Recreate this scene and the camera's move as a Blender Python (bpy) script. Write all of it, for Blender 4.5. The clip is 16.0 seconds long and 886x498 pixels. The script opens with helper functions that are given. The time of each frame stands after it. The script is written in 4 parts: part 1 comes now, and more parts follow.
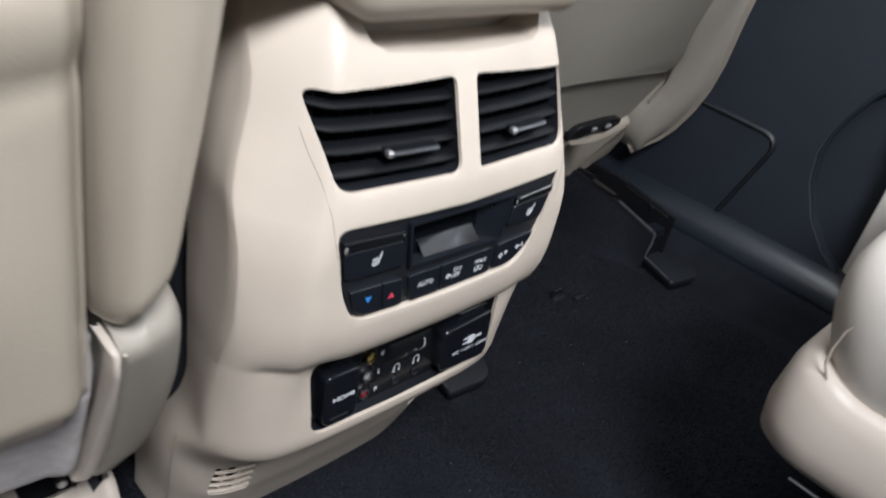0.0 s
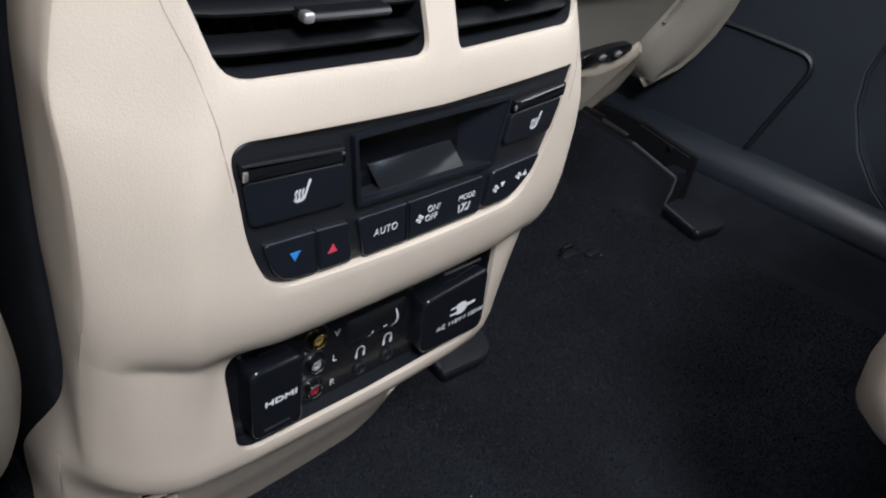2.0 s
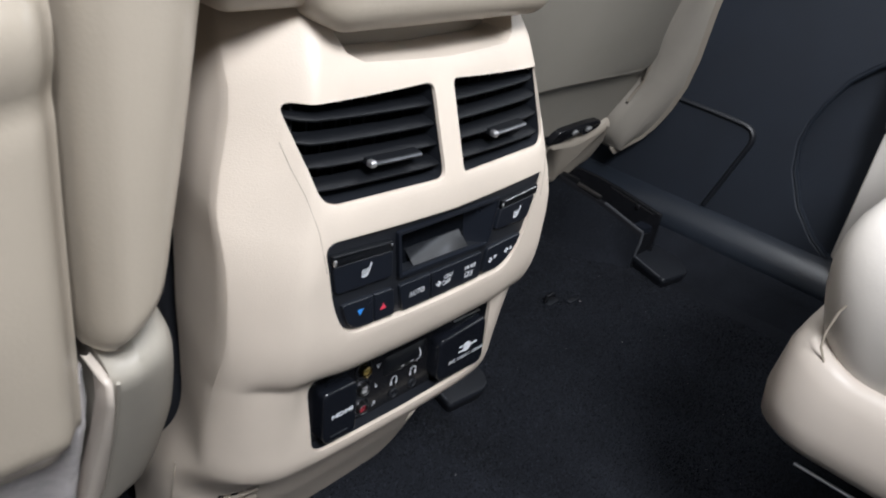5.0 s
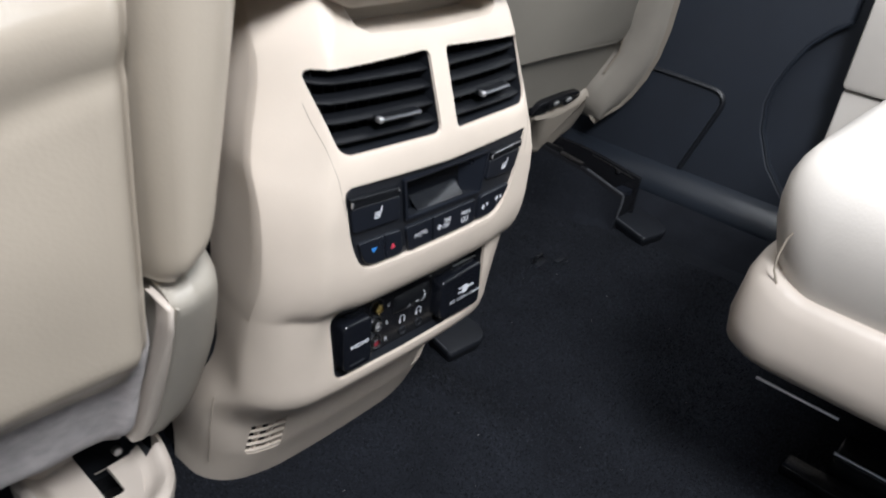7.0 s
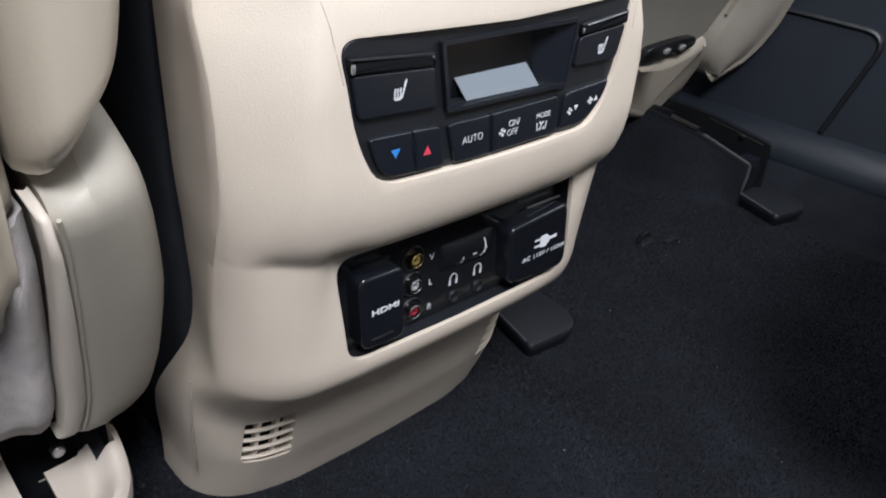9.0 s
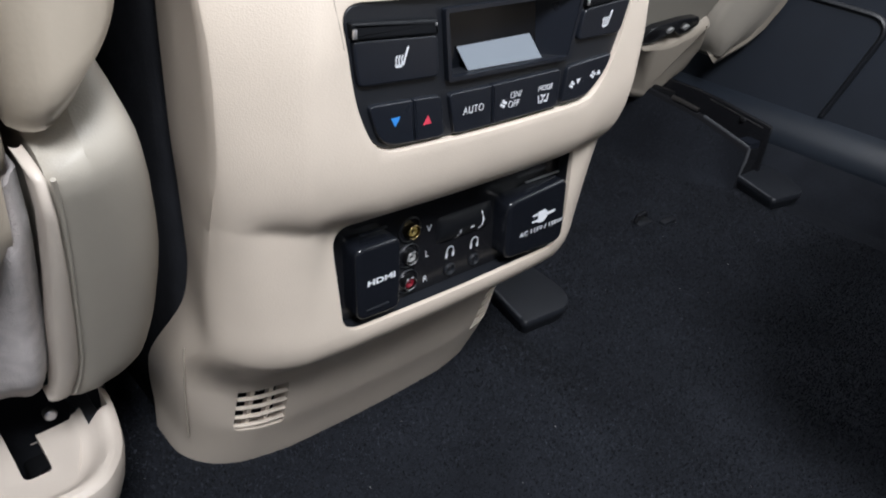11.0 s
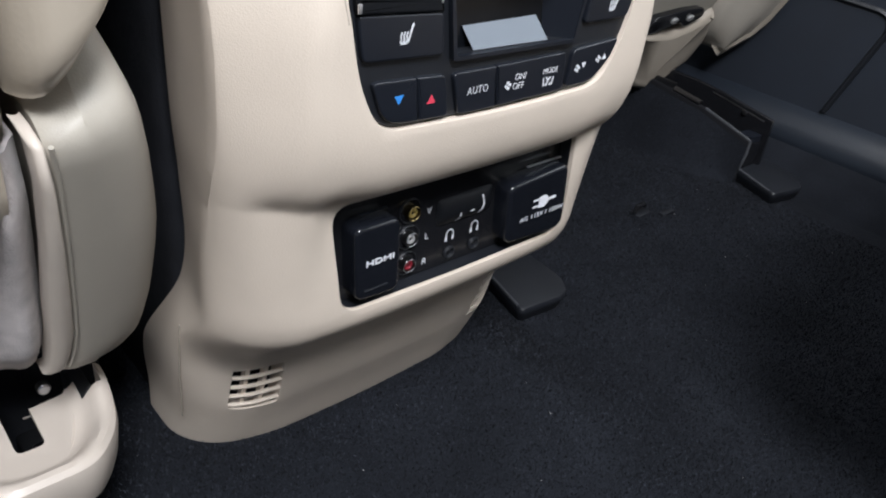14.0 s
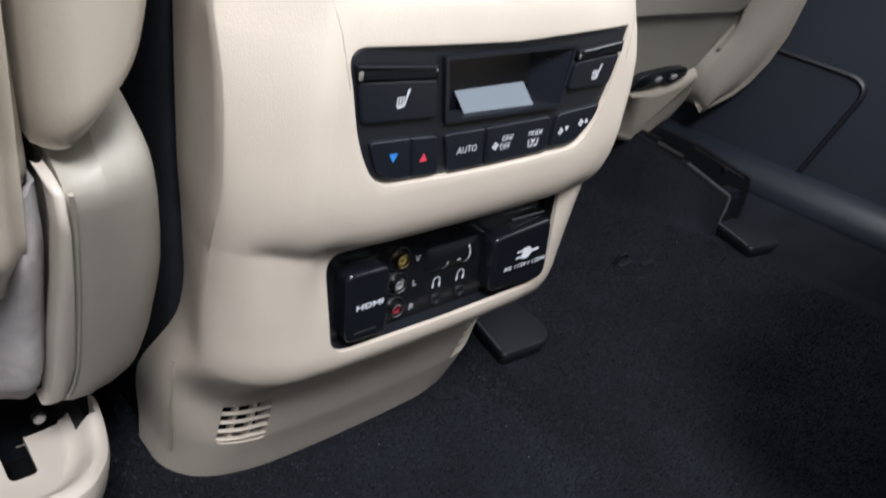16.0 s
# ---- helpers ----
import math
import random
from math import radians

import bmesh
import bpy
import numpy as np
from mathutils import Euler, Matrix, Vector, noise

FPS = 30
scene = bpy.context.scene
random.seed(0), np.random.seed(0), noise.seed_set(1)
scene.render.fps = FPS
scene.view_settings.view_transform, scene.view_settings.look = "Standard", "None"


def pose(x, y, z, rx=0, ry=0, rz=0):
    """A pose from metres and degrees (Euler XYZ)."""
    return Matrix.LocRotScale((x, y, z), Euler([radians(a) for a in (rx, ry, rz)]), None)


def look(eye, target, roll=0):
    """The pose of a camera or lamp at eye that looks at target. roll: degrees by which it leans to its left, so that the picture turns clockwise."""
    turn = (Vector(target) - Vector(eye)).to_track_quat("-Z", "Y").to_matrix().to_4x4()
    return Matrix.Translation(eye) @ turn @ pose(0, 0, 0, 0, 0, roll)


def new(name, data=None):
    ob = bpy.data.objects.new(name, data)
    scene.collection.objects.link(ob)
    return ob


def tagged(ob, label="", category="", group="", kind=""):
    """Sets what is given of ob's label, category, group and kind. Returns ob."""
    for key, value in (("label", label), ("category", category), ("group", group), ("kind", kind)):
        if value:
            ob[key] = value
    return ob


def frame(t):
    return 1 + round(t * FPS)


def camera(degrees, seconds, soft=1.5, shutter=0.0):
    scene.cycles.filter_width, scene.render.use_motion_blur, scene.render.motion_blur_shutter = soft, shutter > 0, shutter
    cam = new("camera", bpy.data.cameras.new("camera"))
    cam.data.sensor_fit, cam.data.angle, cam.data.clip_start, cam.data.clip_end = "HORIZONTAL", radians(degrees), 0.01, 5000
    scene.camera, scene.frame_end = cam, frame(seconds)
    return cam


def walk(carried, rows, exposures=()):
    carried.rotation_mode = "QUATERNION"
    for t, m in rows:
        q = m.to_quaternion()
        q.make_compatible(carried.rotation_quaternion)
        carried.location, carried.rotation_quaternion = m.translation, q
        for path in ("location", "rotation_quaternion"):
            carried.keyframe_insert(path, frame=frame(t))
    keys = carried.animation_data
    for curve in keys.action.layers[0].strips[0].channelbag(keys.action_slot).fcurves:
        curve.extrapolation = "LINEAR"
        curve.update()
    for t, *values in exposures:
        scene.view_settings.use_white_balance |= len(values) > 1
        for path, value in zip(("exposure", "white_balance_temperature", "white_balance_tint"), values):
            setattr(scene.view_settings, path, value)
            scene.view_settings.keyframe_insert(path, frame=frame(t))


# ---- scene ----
cam = camera(60.0, 16.0, 2.0, 0.5)
PATH = [
    (0, (-0.31, -0.2497, 0.551), (1.014, 0.8553, -0.461), 12.8),
    (0.5, (-0.236, -0.2077, 0.489), (1.065, 0.8863, -0.565), 12.6),
    (1, (-0.213, -0.1927, 0.479), (1.112, 0.8803, -0.567), 11.6),
    (1.5, (-0.207, -0.1877, 0.464), (1.104, 0.8693, -0.616), 11.5),
    (2, (-0.208, -0.1857, 0.465), (1.094, 0.8833, -0.613), 10.5),
    (2.5, (-0.216, -0.1827, 0.465), (1.071, 0.8793, -0.638), 10.6),
    (3, (-0.222, -0.1897, 0.47), (1.07, 0.8873, -0.612), 10.2),
    (3.5, (-0.227, -0.2057, 0.474), (1.08, 0.8563, -0.604), 9.9),
    (4, (-0.238, -0.2187, 0.486), (1.071, 0.8583, -0.575), 9.1),
    (4.5, (-0.269, -0.2337, 0.515), (1.057, 0.8643, -0.502), 8.4),
    (4.7, (-0.286, -0.2407, 0.532), (1.065, 0.8613, -0.448), 9.4),
    (6.8, (-0.383, -0.3007, 0.569), (0.976, 0.7943, -0.408), 7),
    (7, (-0.37, -0.2967, 0.555), (0.992, 0.7763, -0.442), 7.3),
    (7.5, (-0.317, -0.2737, 0.501), (0.973, 0.9743, -0.382), 5.2),
    (8, (-0.259, -0.2357, 0.449), (1.044, 0.9573, -0.49), 6.1),
    (8.5, (-0.253, -0.2317, 0.432), (0.959, 1.0223, -0.547), 3.8),
    (9, (-0.252, -0.2297, 0.428), (0.946, 1.0323, -0.558), 3.7),
    (9.5, (-0.252, -0.2287, 0.424), (0.94, 1.0053, -0.604), 4.9),
    (9.7, (-0.253, -0.2297, 0.425), (0.94, 0.9983, -0.61), 5.1),
    (11.8, (-0.252, -0.2287, 0.424), (0.936, 1.0023, -0.612), 5.5),
    (12, (-0.252, -0.2287, 0.424), (0.935, 0.9933, -0.624), 5.6),
    (12.5, (-0.252, -0.2287, 0.422), (0.935, 0.9913, -0.628), 5.8),
    (13, (-0.252, -0.2287, 0.421), (0.943, 0.9883, -0.623), 6.4),
    (13.5, (-0.253, -0.2277, 0.422), (0.945, 0.9833, -0.626), 6.3),
    (14, (-0.253, -0.2277, 0.42), (0.936, 0.9823, -0.638), 7),
    (14.5, (-0.254, -0.2287, 0.419), (0.942, 0.9883, -0.624), 7.6),
    (15, (-0.256, -0.2297, 0.418), (0.958, 0.9943, -0.595), 8.6),
    (15.5, (-0.256, -0.2297, 0.419), (0.958, 0.9923, -0.597), 8.2),
    (16, (-0.265, -0.2387, 0.435), (0.976, 0.9963, -0.532), 9.2),
]
walk(cam, [(t, look(eye, target, roll)) for t, eye, target, roll in PATH], [(0.0, -0.22), (0.7, -0.32), (3.5, -0.3), (4.7, -0.2), (6.8, -0.06), (7.5, -0.12), (9.0, -0.06), (12.0, 0.04), (15.5, 0.04), (16.0, 0.0)])

# ---- light ----
world = bpy.data.worlds.new("sky")
scene.world = world
world.use_nodes = True
wn = world.node_tree
sky = wn.nodes.new("ShaderNodeTexSky")
sky.sky_type, sky.sun_disc = "NISHITA", False
sky.sun_elevation, sky.sun_rotation = radians(48), radians(250)
wn.links.new(sky.outputs[0], wn.nodes["Background"].inputs[0])
wn.nodes["Background"].inputs[1].default_value = 0.042


def area_lamp(name, eye, target, sx, sy, watts, colour):
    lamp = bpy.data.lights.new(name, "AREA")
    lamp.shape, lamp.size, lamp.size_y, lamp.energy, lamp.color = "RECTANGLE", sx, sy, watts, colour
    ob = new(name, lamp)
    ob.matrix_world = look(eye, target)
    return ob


# added key and overhead lamps with no seen source; daylight through the far window
area_lamp("added_key_light", (-0.47, -0.80, 1.46), (0.0, 0.0, 0.30), 0.42, 0.38, 41.0, (0.93, 0.95, 1.0))
area_lamp("window_daylight", (0.84, -0.58, 0.84), (0.0, -0.40, 0.42), 0.9, 0.44, 4.6, (0.86, 0.93, 1.0))
area_lamp("added_overhead_light", (0.44, -0.04, 1.13), (0.44, -0.03, 0.0), 0.6, 0.6, 8.5, (0.93, 0.955, 1.0))


# ---- materials ----
def material(name, colour, rough=0.5, metal=0.0, grain=0.0, grain_scale=800.0, mottling=0.0, mottling_scale=30.0, tint=None,
             sheen=0.0, coat=0.0, pebbled=False, distance=0.0006, gloss=0.5):
    m = bpy.data.materials.new(name)
    m.use_nodes = True
    t = m.node_tree
    b = t.nodes["Principled BSDF"]
    b.inputs["Base Color"].default_value = (*colour, 1)
    b.inputs["Roughness"].default_value = rough
    b.inputs["Metallic"].default_value = metal
    b.inputs["Sheen Weight"].default_value = sheen
    b.inputs["Specular IOR Level"].default_value = gloss
    b.inputs["Coat Weight"].default_value = coat
    b.inputs["Coat Roughness"].default_value = 0.08
    co = t.nodes.new("ShaderNodeTexCoord")
    if mottling:
        n = t.nodes.new("ShaderNodeTexNoise")
        n.inputs["Scale"].default_value, n.inputs["Detail"].default_value = mottling_scale, 5
        t.links.new(co.outputs["Object"], n.inputs["Vector"])
        mix = t.nodes.new("ShaderNodeMix")
        mix.data_type = "RGBA"
        other = tint or tuple(c * (1 - mottling) for c in colour)
        mix.inputs[6].default_value, mix.inputs[7].default_value = (*colour, 1), (*other, 1)
        ramp = t.nodes.new("ShaderNodeMapRange")
        ramp.inputs[1].default_value, ramp.inputs[2].default_value = 0.35, 0.7
        t.links.new(n.outputs["Fac"], ramp.inputs[0])
        t.links.new(ramp.outputs[0], mix.inputs[0])
        t.links.new(mix.outputs[2], b.inputs["Base Color"])
        rr = t.nodes.new("ShaderNodeMapRange")
        rr.inputs[3].default_value, rr.inputs[4].default_value = rough * 0.92, min(1.0, rough * 1.1)
        t.links.new(n.outputs["Fac"], rr.inputs[0])
        t.links.new(rr.outputs[0], b.inputs["Roughness"])
    if grain:
        g = t.nodes.new("ShaderNodeTexVoronoi" if pebbled else "ShaderNodeTexNoise")
        g.inputs["Scale"].default_value = grain_scale
        t.links.new(co.outputs["Object"], g.inputs["Vector"])
        bump = t.nodes.new("ShaderNodeBump")
        bump.inputs["Strength"].default_value, bump.inputs["Distance"].default_value = grain, distance
        t.links.new(g.outputs[0], bump.inputs["Height"])
        t.links.new(bump.outputs[0], b.inputs["Normal"])
    return m


BEIGE = (0.580, 0.506, 0.430)
plastic = material("grained_beige_plastic", BEIGE, 0.40, gloss=0.45, grain=0.13, grain_scale=1250, mottling=0.06, mottling_scale=25, pebbled=True)
# beige plastic darkened for covers and shields that lie in shade
shaded_trim = material("shaded_trim_plastic", (0.375, 0.343, 0.297), 0.5, grain=0.16, grain_scale=520, mottling=0.06, mottling_scale=25, pebbled=True)
shaded_cover = material("shaded_cover_plastic", (0.35, 0.322, 0.276), 0.5, grain=0.10, grain_scale=1200, mottling=0.06, mottling_scale=25, pebbled=True)
smooth_plastic = material("smooth_beige_plastic", (0.50, 0.443, 0.388), 0.36, grain=0.10, grain_scale=900, mottling=0.05)
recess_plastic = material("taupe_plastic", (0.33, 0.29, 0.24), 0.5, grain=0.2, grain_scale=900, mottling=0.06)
# one leather in darker and paler copies, with each part's light in its colour
vinyl = material("part_shaded_leather", (0.362, 0.316, 0.257), 0.34, grain=0.10, grain_scale=420, mottling=0.07, mottling_scale=12, pebbled=True)
leather = material("lit_beige_leather", (0.575, 0.54, 0.498), 0.36, grain=0.12, grain_scale=420, mottling=0.07, mottling_scale=12, pebbled=True)
# darkest copy of the leather; the seat backs' shade is put into its colour
shaded_leather = material("shaded_greige_leather", (0.225, 0.208, 0.178), 0.42, grain=0.1, grain_scale=400, mottling=0.07, mottling_scale=10, pebbled=True)
felt = material("grey_felt", (0.52, 0.475, 0.465), 0.95, grain=0.7, grain_scale=1100, mottling=0.3, mottling_scale=90, sheen=0.3, distance=0.0009)
soft_black = material("matt_black_plastic", (0.0088, 0.0104, 0.0140), 0.46, grain=0.15, grain_scale=1500, mottling=0.15, mottling_scale=40)
key_black = material("satin_black_plastic", (0.0090, 0.0110, 0.0160), 0.28, gloss=0.45, grain=0.1, grain_scale=1800, mottling=0.1, mottling_scale=60)
gloss_black = material("gloss_black_plastic", (0.0085, 0.0088, 0.0105), 0.24, gloss=0.35, mottling=0.1, mottling_scale=50)
# near-black for openings and deep gaps, with their shade in the colour
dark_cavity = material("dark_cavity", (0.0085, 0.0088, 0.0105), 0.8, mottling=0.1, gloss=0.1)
rail_black = material("black_painted_steel", (0.03, 0.031, 0.034), 0.24, metal=0.7, grain=0.2, grain_scale=300, mottling=0.2, mottling_scale=60)
steel = material("bright_steel", (0.70, 0.70, 0.72), 0.45, metal=1.0, grain=0.1, grain_scale=400, mottling=0.15, mottling_scale=80)
chrome = material("satin_chrome", (0.32, 0.32, 0.33), 0.3, metal=1.0, mottling=0.05)
tab_metal = material("dull_chrome", (0.15, 0.15, 0.16), 0.36, metal=1.0, mottling=0.1, mottling_scale=300)
brass = material("gold_plating", (0.28, 0.21, 0.10), 0.25, metal=1.0, mottling=0.1, mottling_scale=200)
jack_metal = material("dull_nickel", (0.24, 0.24, 0.25), 0.28, metal=1.0, mottling=0.1, mottling_scale=200)
cover_black = material("gloss_cover_plastic", (0.007, 0.0082, 0.0115), 0.2, grain=0.08, grain_scale=1800, mottling=0.1, mottling_scale=60)
white_insert = material("white_insert", (0.26, 0.26, 0.26), 0.4, mottling=0.05)
red_insert = material("red_insert", (0.18, 0.008, 0.018), 0.4, mottling=0.1)
yellow_insert = material("yellow_insert", (0.20, 0.145, 0.04), 0.4, mottling=0.1)
slat_black = material("vent_black_plastic", (0.005, 0.0058, 0.0075), 0.5, gloss=0.2, grain=0.1, grain_scale=1500, mottling=0.1, mottling_scale=60)
print_white = material("white_print", (0.66, 0.68, 0.72), 0.5, mottling=0.04)
print_blue = material("blue_print", (0.03, 0.22, 0.62), 0.5, mottling=0.04)
print_red = material("red_print", (0.62, 0.05, 0.09), 0.5, mottling=0.04)
lcd_grey = material("lcd_glass", (0.100, 0.108, 0.120), 0.06, metal=0.9, mottling=0.05)
display_glass = material("smoked_display_glass", (0.005, 0.006, 0.008), 0.15, gloss=0.2, mottling=0.1)
door_trim = material("charcoal_door_trim", (0.0175, 0.022, 0.031), 0.5, grain=0.3, grain_scale=500, mottling=0.15, mottling_scale=15)
sill_trim = material("charcoal_sill_plastic", (0.014, 0.018, 0.025), 0.33, grain=0.2, grain_scale=500, mottling=0.15, mottling_scale=20)
# dark grey that puts the shade of gaps and under-seat spaces into colour
shadow_grey = material("shadow_grey", (0.020, 0.0215, 0.026), 0.95, grain=0.5, grain_scale=400, mottling=0.25, mottling_scale=60, gloss=0.1)
# grey of the cap latch, and of highlights painted along the rail edges
edge_grey = material("lit_edge_and_latch_grey", (0.05, 0.053, 0.06), 0.4, grain=0.2, grain_scale=500, mottling=0.3, mottling_scale=60)
headliner = material("cream_headliner", (0.50, 0.47, 0.43), 0.9, grain=0.2, grain_scale=500, mottling=0.08)
lint_white = material("lint", (0.6, 0.58, 0.55), 0.9, mottling=0.2)


def carpet_material():
    m = bpy.data.materials.new("black_carpet")
    m.use_nodes = True
    t = m.node_tree
    b = t.nodes["Principled BSDF"]
    b.inputs["Roughness"].default_value = 1.0
    b.inputs["Specular IOR Level"].default_value = 0.1
    co = t.nodes.new("ShaderNodeTexCoord")
    fine = t.nodes.new("ShaderNodeTexNoise")
    fine.inputs["Scale"].default_value, fine.inputs["Detail"].default_value = 900, 5
    broad = t.nodes.new("ShaderNodeTexNoise")
    broad.inputs["Scale"].default_value, broad.inputs["Detail"].default_value = 11, 5
    for n in (fine, broad):
        t.links.new(co.outputs["Object"], n.inputs["Vector"])
    ramp = t.nodes.new("ShaderNodeValToRGB")
    ramp.color_ramp.elements[0].position, ramp.color_ramp.elements[1].position = 0.32, 0.72
    ramp.color_ramp.elements[0].color, ramp.color_ramp.elements[1].color = (0.0055, 0.0063, 0.0082, 1), (0.0145, 0.0166, 0.0218, 1)
    t.links.new(fine.outputs["Fac"], ramp.inputs[0])
    tone = t.nodes.new("ShaderNodeMapRange")
    tone.inputs[1].default_value, tone.inputs[2].default_value = 0.3, 0.7
    tone.inputs[3].default_value, tone.inputs[4].default_value = 0.75, 1.3
    t.links.new(broad.outputs["Fac"], tone.inputs[0])
    scale = t.nodes.new("ShaderNodeVectorMath")
    scale.operation = "SCALE"
    t.links.new(ramp.outputs[0], scale.inputs[0])
    t.links.new(tone.outputs[0], scale.inputs["Scale"])
    t.links.new(scale.outputs[0], b.inputs["Base Color"])
    bump = t.nodes.new("ShaderNodeBump")
    bump.inputs["Strength"].default_value, bump.inputs["Distance"].default_value = 0.6, 0.0015
    t.links.new(fine.outputs["Fac"], bump.inputs["Height"])
    t.links.new(bump.outputs[0], b.inputs["Normal"])
    return m


carpet = carpet_material()


def pile_material():
    m = bpy.data.materials.new("carpet_pile")
    m.use_nodes = True
    t = m.node_tree
    b = t.nodes["Principled BSDF"]
    b.inputs["Roughness"].default_value = 0.9
    b.inputs["Specular IOR Level"].default_value = 0.2
    geo = t.nodes.new("ShaderNodeNewGeometry")
    ramp = t.nodes.new("ShaderNodeValToRGB")
    ramp.color_ramp.elements[0].color, ramp.color_ramp.elements[1].color = (0.0034, 0.0040, 0.0054, 1), (0.034, 0.0385, 0.050, 1)
    ramp.color_ramp.elements[0].position = 0.35
    t.links.new(geo.outputs["Random Per Island"], ramp.inputs[0])
    co = t.nodes.new("ShaderNodeTexCoord")
    brushed = t.nodes.new("ShaderNodeTexNoise")
    brushed.inputs["Scale"].default_value, brushed.inputs["Detail"].default_value, brushed.inputs["Distortion"].default_value = 16, 4, 0.6
    t.links.new(co.outputs["Object"], brushed.inputs["Vector"])
    tone = t.nodes.new("ShaderNodeMapRange")
    tone.inputs[1].default_value, tone.inputs[2].default_value = 0.3, 0.7
    tone.inputs[3].default_value, tone.inputs[4].default_value = 0.78, 1.25
    t.links.new(brushed.outputs["Fac"], tone.inputs[0])
    scale = t.nodes.new("ShaderNodeVectorMath")
    scale.operation = "SCALE"
    t.links.new(ramp.outputs[0], scale.inputs[0])
    t.links.new(tone.outputs[0], scale.inputs["Scale"])
    t.links.new(scale.outputs[0], b.inputs["Base Color"])
    return m


pile = pile_material()


# ---- building helpers ----
def mesh_of(name, bm, mat, smoothed=True, angle=40):
    bmesh.ops.recalc_face_normals(bm, faces=bm.faces)
    me = bpy.data.meshes.new(name)
    bm.to_mesh(me)
    bm.free()
    me.materials.append(mat)
    if smoothed:
        me.polygons.foreach_set("use_smooth", [True] * len(me.polygons))
        me.set_sharp_from_angle(angle=radians(angle))
    return me


def part(name, bm, mat, parent, label="", angle=40):
    """Links a bmesh as one mesh object under a thing or a part; places are in world metres unless the parent is moved later."""
    ob = new(name, mesh_of(name, bm, mat, True, angle))
    ob.parent = parent
    return tagged(ob, label)


def thing(name, label, category, group="", kind="", at=(0, 0, 0)):
    ob = new(name)
    ob.empty_display_size = 0.02
    ob.location = at
    return tagged(ob, label, category, group, kind)


def box(bm, lo, hi, bevel=0.0, segments=2, m=None):
    got = bmesh.ops.create_cube(bm, size=1)["verts"]
    size = [h - l for l, h in zip(lo, hi)]
    mid = [(h + l) / 2 for l, h in zip(lo, hi)]
    bmesh.ops.transform(bm, matrix=Matrix.LocRotScale(mid, None, size), verts=got)
    if bevel:
        edges = list({e for v in got for e in v.link_edges})
        got = bmesh.ops.bevel(bm, geom=edges, offset=bevel, segments=segments, affect="EDGES", profile=0.5)["verts"]
        got = list({v for v in got} | {v for f in bm.faces for v in f.verts if v in set(got)})
    if m is not None:
        bmesh.ops.transform(bm, matrix=m, verts=bm.verts[:])
    return bm


def boxed(lo, hi, bevel=0.0, segments=2, m=None):
    return box(bmesh.new(), lo, hi, bevel, segments, m)


def rounded(points, radius, steps=5):
    """A polygon with its corners rounded; radius may be one number or one for each corner."""
    out, n = [], len(points)
    for i, p in enumerate(points):
        r = radius[i] if isinstance(radius, (list, tuple)) else radius
        p, a, b = Vector(p), Vector(points[i - 1]), Vector(points[(i + 1) % n])
        if r <= 0:
            out.append(tuple(p))
            continue
        u, v = (a - p).normalized(), (b - p).normalized()
        r = min(r, (a - p).length * 0.48, (b - p).length * 0.48)
        s, e = p + u * r, p + v * r
        for k in range(steps + 1):
            f = k / steps
            out.append(tuple((1 - f) ** 2 * s + 2 * f * (1 - f) * p + f * f * e))
    return out


def plate(poly, front, back, bevel=0.0, bow=None):
    """A plate that faces -y: polygon in x, z, its front and back depth. bow(x, z) adds to the depth."""
    bm = bmesh.new()
    area = sum(a[0] * b[1] - b[0] * a[1] for a, b in zip(poly, poly[1:] + poly[:1]))
    if area < 0:
        poly = poly[::-1]
    cx, cz = sum(p[0] for p in poly) / len(poly), sum(p[1] for p in poly) / len(poly)
    add = bow or (lambda x, z: 0.0)
    rings = []
    steps = [(0.0, back)] + ([(bevel * (1 - math.cos(radians(a))), front + bevel * (1 - math.sin(radians(a)))) for a in (0, 18, 36, 54, 72, 90)] + [(bevel + min(0.0006, bevel * 0.4), front)] if bevel else [(0.0, front)])
    for inset, y in steps:
        ring = []
        n = len(poly)
        for i, (x, z) in enumerate(poly):
            a, b = Vector(poly[i - 1]), Vector(poly[(i + 1) % n])
            t = (b - a).normalized()
            nx, nz = -t.y, t.x
            ring.append(bm.verts.new((x + nx * inset, y + add(x, z), z + nz * inset)))
        rings.append(ring)
    for r0, r1 in zip(rings, rings[1:]):
        for i in range(len(poly)):
            j = (i + 1) % len(poly)
            bm.faces.new((r0[i], r0[j], r1[j], r1[i]))
    bm.faces.new(rings[-1])
    bm.faces.new(rings[0][::-1])
    return bm


def loft(rings, closed=True, caps=True):
    """A skin over rings of equally many points."""
    bm = bmesh.new()
    vs = [[bm.verts.new(p) for p in ring] for ring in rings]
    n = len(rings[0])
    for a, b in zip(vs, vs[1:]):
        for i in range(n if closed else n - 1):
            j = (i + 1) % n
            bm.faces.new((a[i], a[j], b[j], b[i]))
    if caps and closed:
        bm.faces.new(vs[0][::-1])
        bm.faces.new(vs[-1])
    return bm


